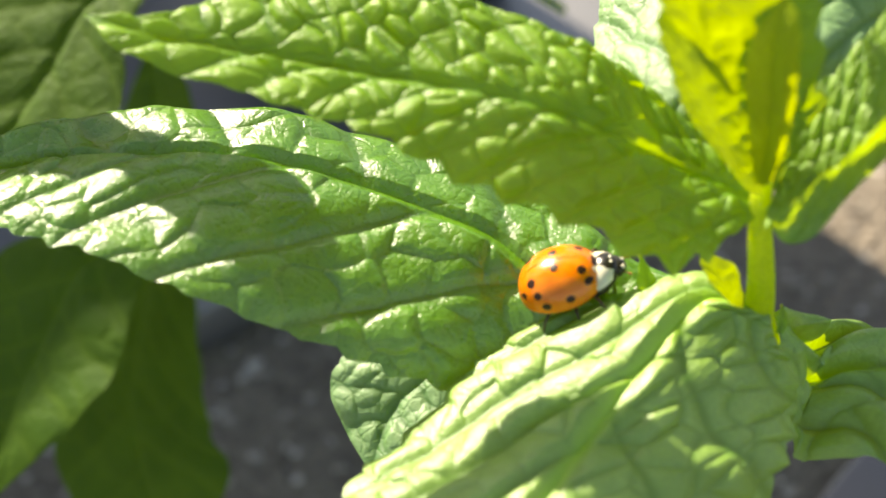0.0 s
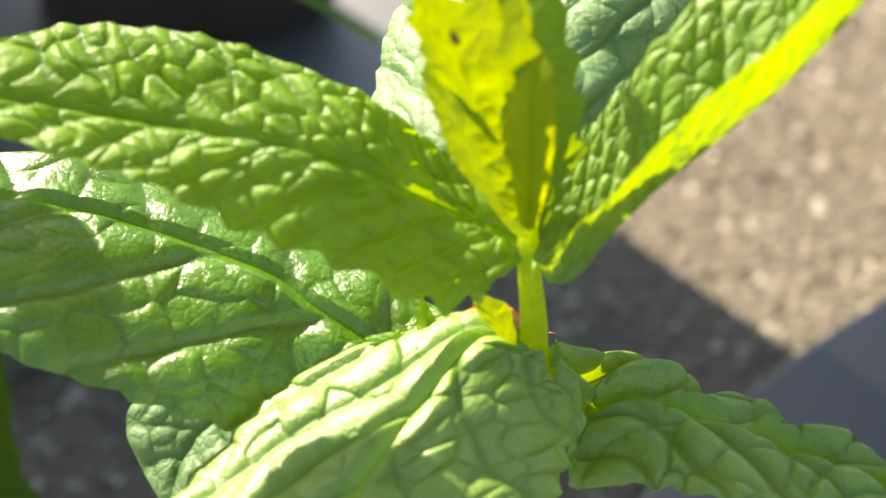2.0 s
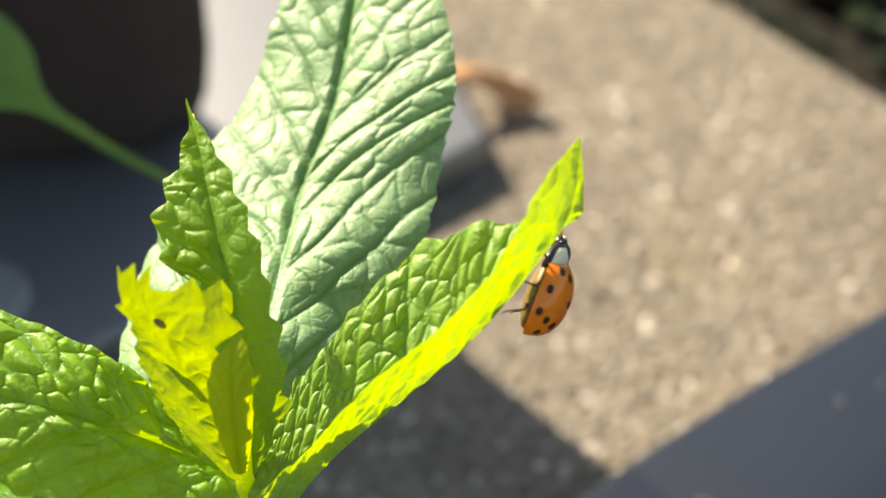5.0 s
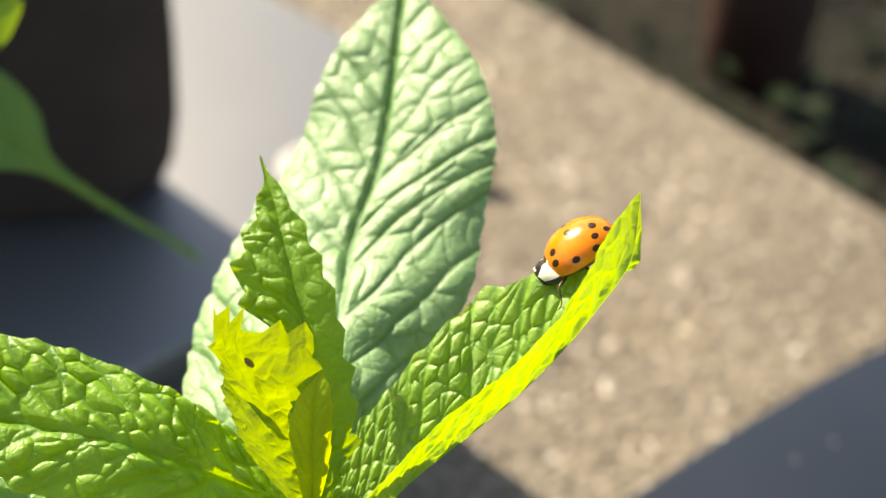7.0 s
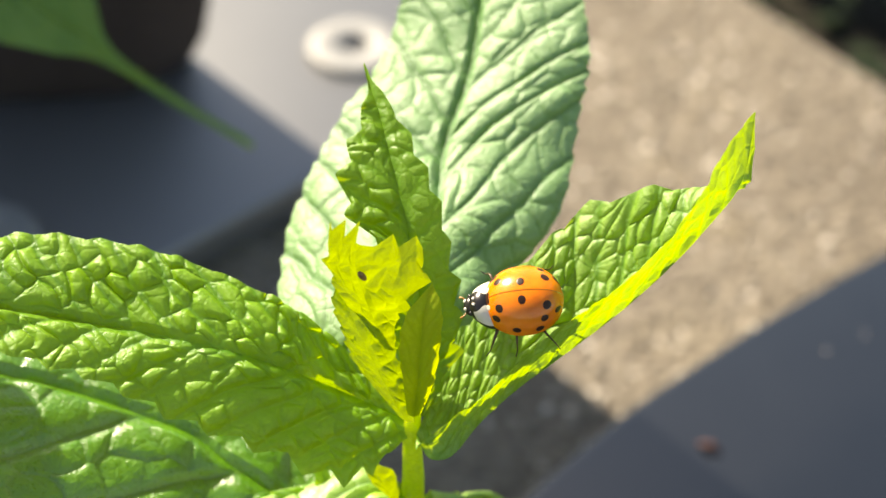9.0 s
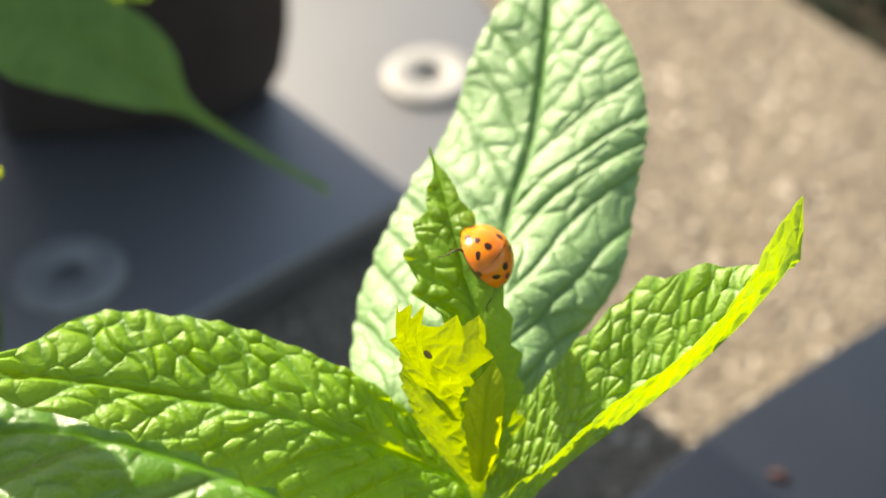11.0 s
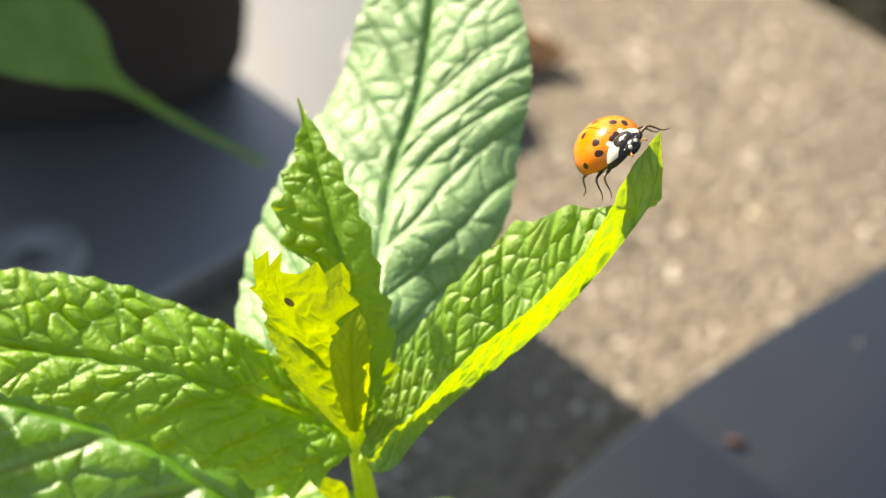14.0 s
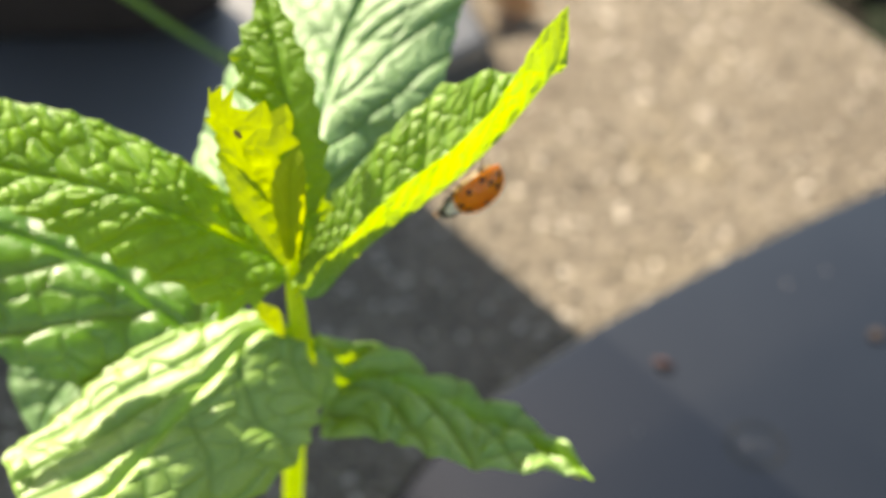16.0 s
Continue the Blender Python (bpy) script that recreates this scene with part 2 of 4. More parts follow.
def tube(points, radii, sides=8):
    """Vertices and faces of a tapering tube along points, closed at both ends."""
    p = np.asarray(points, float)
    r = np.interp(np.linspace(0, 1, len(p)), np.linspace(0, 1, len(radii)), radii)
    along = np.gradient(p, axis=0)
    along /= np.linalg.norm(along, axis=1)[:, None] + 1e-12
    ref = np.array([0.31, 0.21, 0.93]) if abs(along[0][2]) < 0.8 else np.array([0.9, 0.2, 0.1])
    a = np.cross(along, ref)
    a /= np.linalg.norm(a, axis=1)[:, None] + 1e-12
    b = np.cross(along, a)
    ang = np.arange(sides) * 2 * math.pi / sides
    v = p[:, None] + r[:, None, None] * (np.cos(ang)[None, :, None] * a[:, None] + np.sin(ang)[None, :, None] * b[:, None])
    verts = v.reshape(-1, 3)
    faces = [(i * sides + j, i * sides + (j + 1) % sides, (i + 1) * sides + (j + 1) % sides, (i + 1) * sides + j) for i in range(len(p) - 1) for j in range(sides)]
    faces += [tuple(range(sides))[::-1], tuple((len(p) - 1) * sides + j for j in range(sides))]
    return verts, faces


def leaf_blade(name, stations, mat, parent, nu=200, nv=100, quilt=0.26, spacing=2.9, cell=1.25, teeth=0.05, bow=0.1, seed=0, midrib=0.42, label="", ripple=0.0, cells=(0.5, 0.5), slant=(0.85, 0.85), jag=0.0, dents=0.95, grow=0.0, groove=0.16, warp=0.12, squash=1.0):
    """A mint leaf lofted over stations of (middle, far edge, near edge) in millimetres: pillows between sunken veins, a toothed edge.
    Pairs hold for the far and the near half. grow: how much coarser the veins are at the tip than at the base."""
    rng = np.random.RandomState(seed)
    s = spline(np.asarray(stations, float), nu)
    mid, far, near = s[:, 0], s[:, 1], s[:, 2]
    v = np.linspace(-1, 1, nv)
    half = (v > 0).astype(int)[None]
    away = np.abs(v)[None]
    pick = lambda pair: np.where(v < 0, *(pair if isinstance(pair, tuple) else (pair, pair)))[None]  # noqa: E731
    arc = np.r_[0, np.cumsum(np.linalg.norm(np.diff(mid, axis=0), axis=1))]
    edge = np.where(v[None, :, None] < 0, far[:, None], near[:, None])
    side = edge - mid[:, None]
    width = np.linalg.norm(side, axis=2)
    across = away * width
    scale = 1 + grow * (arc / arc[-1] - 0.5)
    count = np.r_[0, np.cumsum(np.diff(arc) / (0.5 * (scale[1:] + scale[:-1])))]

    def drift(length, p):
        """A slow uneven swing between -1 and 1 over the blade, of about that wavelength in millimetres."""
        waves, total = np.random.RandomState(int(97 * p) + 7 * seed), 0.0
        for _ in range(6):
            a, k = waves.uniform(0, 2 * math.pi), 2 * math.pi / (length * waves.uniform(0.7, 1.5))
            total = total + np.sin(k * (math.cos(a) * arc[:, None] + math.sin(a) * across * np.sign(v)[None]) + waves.uniform(0, 6.28))
        return total / 3.0

    # side veins leave the middle at a slant and bend towards the tip
    q = (count[:, None] - pick(slant) * across * (1 - 0.016 * across) / scale[:, None]) / spacing + 0.45 * half
    q = q + 0.20 * drift(3.6 * spacing, 1) + 0.07 * drift(1.2 * spacing, 2)
    strip = np.floor(q).astype(int)
    fq = q - strip
    jitter = rng.rand(4099, 3)
    # rounded cells between the veins
    lean = np.sqrt(1 + pick(slant) ** 2)
    r = (pick(slant) * count[:, None] + squash * across / scale[:, None]) / lean / cell + 40 + 0.25 * drift(2.4 * cell, 3)
    q2 = (count[:, None] - pick(slant) * squash * across / scale[:, None]) / lean / cell + 80 * half + 0.25 * drift(2.4 * cell, 4)
    qi, ri = np.floor(q2).astype(int), np.floor(r).astype(int)
    first, second, tone = np.full(q.shape, 9.0), np.full(q.shape, 9.0), np.zeros(q.shape)
    for di in (-1, 0, 1):
        for dj in (-1, 0, 1):
            key = ((qi + di) * 131 + (ri + dj) * 17 + 71 * half + 5000) % 4099
            d = np.hypot(q2 - (qi + di + 0.5 + 0.8 * (jitter[key, 0] - 0.5)), r - (ri + dj + 0.5 + 0.8 * (jitter[key, 1] - 0.5)))
            closer = d < first
            second = np.where(closer, first, np.minimum(second, d))
            tone = np.where(closer, jitter[key, 2], tone)
            first = np.where(closer, d, first)
    gap = second - first
    # teeth that point to the tip
    along = count[:, None] / (spacing * dents) + 0.3 * (1 - half)
    number = np.floor(along).astype(int)
    along = along - number
    saw = np.where(along < 0.72, (along / 0.72) ** 1.5, (1 - along) / 0.28)
    uneven = 0.35 + 1.2 * rng.rand(300)[number % 300]
    tooth = 1 + pick(teeth) * uneven * (saw**0.8 - 0.3) * away**5 * np.clip(arc[:, None] / 4.0, 0, 1)
    base = mid[:, None] + side * (away * tooth)[..., None]
    ends = np.clip(arc / 2.0, 0, 1) * np.clip((arc[-1] - arc) / 3.0, 0.15, 1)

    def normals(p):
        n = np.cross(np.gradient(p, axis=0), np.gradient(p, axis=1))
        return n / (np.linalg.norm(n, axis=2)[..., None] + 1e-9)

    n = normals(base)
    sign = 1.0 if np.sum(n[nu // 4 : 3 * nu // 4, : nv // 2] @ np.array([-0.2, -0.3, 1.0])) > 0 else -1.0
    n = n * sign
    bulge = pick(bow) * width * away * (1 - away)
    waves = ripple * away**2 * np.sin(arc[:, None] * 2 * math.pi / (spacing * 2.3) + 1.7 * v[None] + seed) + warp * drift(7.0, 5) * np.clip(across / 2.0, 0, 1)
    # broad pillows between narrow sunken veins
    off_vein = np.minimum(fq, 1 - fq)
    deep = 0.30 + 0.55 * rng.rand(400)[(np.round(q).astype(int) + 100 + 31 * half) % 400]
    b1 = (1 - deep * np.exp(-((off_vein / groove) ** 1.7))) * (0.7 + 0.3 * np.sin(math.pi * np.clip(fq, 0, 1)))
    round_off = (1 - (1 - np.clip(gap / 0.62, 0, 1)) ** 2) ** 0.8
    weight = pick(cells) * (0.75 + 0.5 * tone)
    b2 = 1 - weight + weight * round_off * (0.75 + 0.25 * np.clip(1 - first**2, 0, 1))
    sunk = np.clip(across / 0.6, 0, 1) ** 0.8
    rim = 1 - 0.35 * np.clip((away - 0.9) / 0.1, 0, 1)
    h = pick(quilt) * b1 * b2 * (0.72 + 0.5 * tone) * sunk * rim * ends[:, None] * (0.55 + 0.45 * scale[:, None]) - 0.22 * pick(quilt) * (1 - sunk)
    p = base + n * (bulge + h + waves * ends[:, None])[..., None]
    if jag:
        spikes = np.clip(rng.rand(40)[np.floor((v + 1.3) * 2.6).astype(int)] - 0.25, 0, 1) * (1 - np.abs(((v + 1.3) * 2.6) % 1 - 0.5) * 2)
        lift = (np.linspace(0, 1, nu)[:, None] ** 5) * spikes[None] * jag
        p = p + lift[..., None] * (mid[-1] - mid[-8])[None, None] / np.linalg.norm(mid[-1] - mid[-8])
    lines = np.maximum(np.exp(-((off_vein * spacing / (0.16 + 0.04 * spacing)) ** 2)), np.minimum(1, 0.35 + 0.9 * pick(cells)) * 0.8 * np.exp(-((gap / 0.10) ** 2)))
    middle = np.exp(-((across / (0.72 * midrib + 0.05)) ** 2))
    idx = np.arange(nu * nv).reshape(nu, nv)
    quads = np.stack([idx[:-1, :-1], idx[1:, :-1], idx[1:, 1:], idx[:-1, 1:]], -1).reshape(-1, 4)
    if sign < 0:
        quads = quads[:, ::-1]
    ob = mesh_object(name, p.reshape(-1, 3) * MM, quads.tolist(), mat, parent)
    at = ob.data.attributes.new("vein", "FLOAT", "POINT")
    at.data.foreach_set("value", np.clip(lines, 0, 1).reshape(-1).astype(np.float32))
    at = ob.data.attributes.new("rib", "FLOAT", "POINT")
    at.data.foreach_set("value", np.broadcast_to(middle, lines.shape).reshape(-1).astype(np.float32))
    if midrib:
        k = np.linspace(0, int(nu * 0.96), 40).astype(int)
        low = mid[k] - n[k, nv // 2] * (midrib * 1.0 + 0.2 * np.max(quilt) + 0.05)
        verts, faces = tube(low * MM, [midrib * MM, midrib * 0.7 * MM, 0.08 * MM])
        rib = mesh_object("midrib", verts, faces, STEM, ob)
        rib_at = rib.data.attributes.new("vein", "FLOAT", "POINT")
        rib_at.data.foreach_set("value", np.full(len(verts), 0.6, np.float32))
    return tagged(ob, label=label)


def box(name, corners, z0, z1, bevel, mat, parent=None, label="", segments=3):
    """A prism over corners (metres, seen from above), with rounded edges."""
    bm = bmesh.new()
    low = [bm.verts.new((x, y, z0)) for x, y in corners]
    top = [bm.verts.new((x, y, z1)) for x, y in corners]
    bm.faces.new(low[::-1])
    bm.faces.new(top)
    for i in range(len(corners)):
        j = (i + 1) % len(corners)
        bm.faces.new((low[i], low[j], top[j], top[i]))
    bmesh.ops.recalc_face_normals(bm, faces=bm.faces)
    if bevel:
        bmesh.ops.bevel(bm, geom=list(bm.edges), offset=bevel, segments=segments, profile=0.5, affect="EDGES")
    return part(name, bm, mat, parent, label)


# ---- ground, slab and what stands on it ----
def ground():
    n, reach = 60, 40.0
    t = np.linspace(-1, 1, n)
    g = np.sign(t) * np.abs(t) ** 4 * reach
    x, y = np.meshgrid(g, g, indexing="ij")
    z = -0.055 + 0.006 * np.sin(x * 31) * np.cos(y * 27)
    idx = np.arange(n * n).reshape(n, n)
    quads = np.stack([idx[:-1, :-1], idx[1:, :-1], idx[1:, 1:], idx[:-1, 1:]], -1).reshape(-1, 4)
    ob = mesh_object("ground", np.stack([x, y, z], -1).reshape(-1, 3), quads.tolist(), SOIL_SHADED)
    tagged(ob, "bare garden soil below the concrete slab, coloured dark for shade", "ground", kind="structure")


ALONG, OUT = np.array((0.569, -0.822)), np.array((0.822, 0.569))


def on_slab(a, b):
    """A place on the slab from its distances along and across it, in metres."""
    return tuple(a * ALONG + b * OUT)


def slab():
    corners = [on_slab(-0.42, -0.40), on_slab(0.34, -0.40), on_slab(0.34, 0.1695), on_slab(-0.42, 0.1695)]
    ob = box("slab", corners, -0.05, 0.0, 0.004, CONCRETE)
    tagged(ob, "weathered tan concrete slab with exposed gritty aggregate", "concrete slab", kind="structure")
    rng = random.Random(4)
    verts, faces = [], []
    for _ in range(5200):
        a, b = rng.uniform(-0.30, 0.05), rng.uniform(-0.02, 0.168)
        x, y = on_slab(a, b)
        r = rng.uniform(0.0004, 0.0011)
        k = len(verts)
        turn = rng.uniform(0, 6.28)
        for j in range(5):
            rr = r * rng.uniform(0.75, 1.2)
            verts.append((x + rr * math.cos(turn + j * 1.257), y + rr * math.sin(turn + j * 1.257), -0.0002))
        for j in range(5):
            rr = r * rng.uniform(0.4, 0.7)
            verts.append((x + rr * math.cos(turn + j * 1.257), y + rr * math.sin(turn + j * 1.257), r * rng.uniform(0.35, 0.7)))
        faces += [(k + j, k + (j + 1) % 5, k + 5 + (j + 1) % 5, k + 5 + j) for j in range(5)] + [tuple(k + 5 + j for j in range(5))]
    m, nodes, links, skin = material("aggregate_grains")
    geo = nodes.new("ShaderNodeNewGeometry")
    links.new(ramp(nodes, links, geo.outputs["Random Per Island"], (0.0, (0.075, 0.06, 0.044)), (0.35, (0.15, 0.121, 0.089)), (0.92, (0.225, 0.187, 0.138)), (1.0, (0.6, 0.54, 0.46))).outputs[0], skin.inputs["Base Color"])
    skin.inputs["Roughness"].default_value = 0.5
    grit = mesh_object("aggregate", verts, faces, m, smooth=False)
    grit.parent = ob
    tagged(grit, "loose tan, white and dark aggregate grains", kind="stuff")


def disc_with_hole(name, outer, inner, thick, mat, parent, at, label="", sides=40):
    bm = bmesh.new()
    rings = []
    for r, z in ((inner, 0), (outer, 0), (outer, thick * 0.7), (outer * 0.94, thick), (inner * 1.1, thick), (inner, thick * 0.7)):
        rings.append([bm.verts.new((r * math.cos(k * 2 * math.pi / sides), r * math.sin(k * 2 * math.pi / sides), z)) for k in range(sides)])
    for i in range(len(rings)):
        a, b = rings[i], rings[(i + 1) % len(rings)]
        for k in range(sides):
            bm.faces.new((a[k], a[(k + 1) % sides], b[(k + 1) % sides], b[k]))
    ob = part(name, bm, mat, parent, label)
    ob.location = at
    return ob


def left_tray():
    """A dark plastic board with two metal washers; a tall clay pot stands on its back end."""
    corners = [(0.0155, 0.1385), (-0.0850, 0.0510), (-0.300, 0.060), (-0.300, 0.330), (-0.045, 0.250), (-0.0035, 0.2035)]
    ob = box("plastic_board", corners, 0.0, 0.008, 0.0012, BOARD)
    tagged(ob, "grey plastic board lying on concrete with washers on it", "plastic board")
    for x, y in ((-0.0660, 0.0950), (-0.0075, 0.1500)):
        w = disc_with_hole("washer", 0.0092, 0.0027, 0.0016, STEEL, None, (x, y, 0.0080))
        tagged(w, "round zinc-plated steel washer lying on the plastic board", "washer", group="washers")


def planter(corners, tall, label, belly=(0.0, 0.0), front=0.0):
    """A tall clay planter with rounded corners and a wider rim, standing on the board; its front side, up to that y, bellies out above the foot."""
    pot = empty("planter")
    outline = []
    for k, corner in enumerate(corners):
        here, last, following = Vector(corner), Vector(corners[k - 1]), Vector(corners[(k + 1) % len(corners)])
        p, q = here + (last - here).normalized() * 0.003, here + (following - here).normalized() * 0.003
        outline += [p, p * 0.25 + here * 0.5 + q * 0.25, q]
    bm = bmesh.new()
    rings = []
    for z, out in ((0.0082, 0.0), (0.0100, 0.12), (0.0160, 0.5), (0.0270, 0.85), (0.0420, 1.0), (tall - 0.018, 1.15)):
        rings.append([bm.verts.new((p.x + (belly[0] * out if p.y < front else 0), p.y + (belly[1] * out if p.y < front else 0), z)) for p in outline])
    for low, high in zip(rings, rings[1:]):
        for k in range(len(outline)):
            bm.faces.new((low[k], low[(k + 1) % len(outline)], high[(k + 1) % len(outline)], high[k]))
    bm.faces.new(rings[0][::-1])
    bm.faces.new(rings[-1])
    bmesh.ops.recalc_face_normals(bm, faces=bm.faces)
    top = [(v.co.x, v.co.y) for v in rings[-1]]
    part("body", bm, POT, pot)
    cx, cy = np.mean(top, axis=0)
    box("rim", [(cx + (x - cx) * 1.04, cy + (y - cy) * 1.04) for x, y in top], tall - 0.0175, tall, 0.001, POT, pot)
    tagged(pot, label, "planter", group="planters")


def planters():
    planter([(-0.0370, 0.1465), (-0.0480, 0.1350), (-0.0860, 0.1310), (-0.0960, 0.1600), (-0.0740, 0.1800)], 0.172, "tall dark brown clay planter standing on the board", (0.0066, -0.0075), 0.151)
    # added blocker in planter form: keeps sun off the board's left part and leaves
    planter([(-0.1460, 0.1500), (-0.1210, 0.2130), (-0.1650, 0.2620), (-0.2600, 0.2600), (-0.2600, 0.1300)], 0.20, "wide brown planter added to shade the board and leaves at the left")


def flower_pot():
    """A round clay pot with a thick rim, on the soil below the slab's edge."""
    pot = empty("flower_pot", pose(0.118, 0.300, -0.058))
    wall = [(0.0, 0.0), (0.013, 0.0), (0.016, 0.006), (0.0195, 0.060), (0.0192, 0.0605), (0.018, 0.060), (0.0172, 0.052), (0.0, 0.052)]
    lip = [(0.0196, 0.0612), (0.0213, 0.0612), (0.0218, 0.0640), (0.0220, 0.0765), (0.0213, 0.0780), (0.0202, 0.0780), (0.0196, 0.0765), (0.0196, 0.0612)]
    for name, rings in (("body", wall), ("rim", lip)):
        bm = bmesh.new()
        sides, grid = 28, []
        for r, z in rings:
            grid.append([bm.verts.new((r * math.cos(k * 2 * math.pi / sides), r * math.sin(k * 2 * math.pi / sides), z)) for k in range(sides)] if r else [bm.verts.new((0, 0, z))])
        for a, b in zip(grid, grid[1:]):
            for k in range(sides):
                ring = [a[k % len(a)], a[(k + 1) % len(a)], b[(k + 1) % len(b)], b[k % len(b)]]
                bm.faces.new(list(dict.fromkeys(ring)))
        part(name, bm, TERRACOTTA, pot)
    tagged(pot, "small dark red-brown clay flower pot standing on the soil", "flower pot")


def low_plants():
    """Small leaves that cover the soil beyond the slab; their dark green holds the shade there."""
    rng = random.Random(9)
    verts, faces = [], []
    for _ in range(900):
        a, b = rng.uniform(-0.42, 0.10), 0.185 + 0.30 * rng.random() ** 1.3
        x, y = on_slab(a, b)
        z = -0.055 + 0.035 * rng.random()
        if math.hypot(x - 0.118, y - 0.300) < 0.03:
            continue
        turn, size, tip = rng.uniform(0, 6.28), rng.uniform(0.006, 0.014), rng.uniform(-0.3, 0.6)
        c, d = math.cos(turn), math.sin(turn)
        k = len(verts)
        for u, w, h in ((0, 0, 0), (0.35, -0.28, 0.06), (0.38, 0, 0), (0.35, 0.28, 0.06), (0.75, -0.2, 0.03), (0.75, 0, -0.02), (0.75, 0.2, 0.03), (1, 0, -0.06)):
            verts.append((x + size * (u * c - w * d), y + size * (u * d + w * c), z + size * (u * tip + h)))
        faces += [(k, k + 1, k + 2), (k, k + 2, k + 3), (k + 1, k + 4, k + 5, k + 2), (k + 2, k + 5, k + 6, k + 3), (k + 4, k + 7, k + 5), (k + 5, k + 7, k + 6)]
    ob = mesh_object("ground_cover", verts, faces, COVER_SHADED)
    tagged(ob, "low green leaves on the soil beyond the slab, darkened for shade", "ground cover", kind="stuff")


def right_tray():
    shore = spline([(-16, -12, 0), (-8, 8, 0), (4, 30, 0), (16, 47.3, 0), (29, 60.5, 0), (41, 70.5, 0), (64, 87.5, 0), (87, 102.5, 0), (130, 127, 0), (180, 150, 0)], 60)[:, :2] * MM
    corners = [tuple(c) for c in shore] + [(0.200, 0.150), (0.200, -0.120), (-0.020, -0.120), (-0.024, -0.050)]
    ob = box("tray", corners[::-1], 0.0, 0.0040, 0.0012, PLASTIC)
    tagged(ob, "smooth dark grey plastic tray lying on the slab", "tray")
    disc_with_hole("moulded_ring", 0.0042, 0.0037, 0.0003, PLASTIC, ob, (0.0572, 0.0422, 0.0039))
    disc_with_hole("moulded_dot", 0.0016, 0.0008, 0.0003, PLASTIC, ob, (0.0572, 0.0422, 0.0039))
    bits = tube([(0.0432, 0.0578, 0.0045), (0.0447, 0.0572, 0.0047), (0.0463, 0.0566, 0.0045)], [0.0002, 0.00055, 0.0002], 7)
    husk = mesh_object("seed_husk", *bits, DEBRIS)
    tagged(husk, "small red-brown seed husk lying on the grey plastic tray", "seed husk")
    rng = random.Random(2)
    for x, y in ((0.0795, 0.0655), (0.0665, 0.0765), (0.0735, 0.0800), (0.0400, 0.0440)):
        size = 0.0012 if y < 0.07 and x > 0.07 else 0.00022
        bm = bmesh.new()
        bmesh.ops.create_icosphere(bm, subdivisions=1, radius=size)
        for v in bm.verts:
            v.co = Vector((v.co.x * rng.uniform(0.9, 1.6), v.co.y * rng.uniform(0.8, 1.2), v.co.z * 0.5))
        crumb = part("crumb", bm, POT if size > 0.001 else GRIT, None, smooth=False)
        crumb.location = (x, y, 0.0040 + size * 0.3)
        tagged(crumb, "dark crumb of soil lying on the grey plastic tray" if size > 0.001 else "tiny pale grain of grit lying on the plastic tray", "crumb", group="crumbs on the tray")


def dry_leaf():
    curl = [((7, 156, 8.4), (7, 156, 8.4), (7, 156, 8.4)), ((12, 158, 10), (11, 161, 8.6), (12, 155, 8.6)), ((17, 158.5, 9), (16, 162, 2.5), (17, 155, 5)), ((23, 157, 7), (23, 160, 2.5), (22.5, 154, 2.5)), ((27, 155, 4), (27, 155, 4), (27, 155, 4))]
    dry = leaf_blade("dry_leaf", curl, DRY, None, nu=60, nv=30, quilt=0.3, spacing=4, midrib=0.4, ripple=0.5)
    tagged(dry, "curled orange-brown dry leaf lying at the corner of a board", "dry leaf")


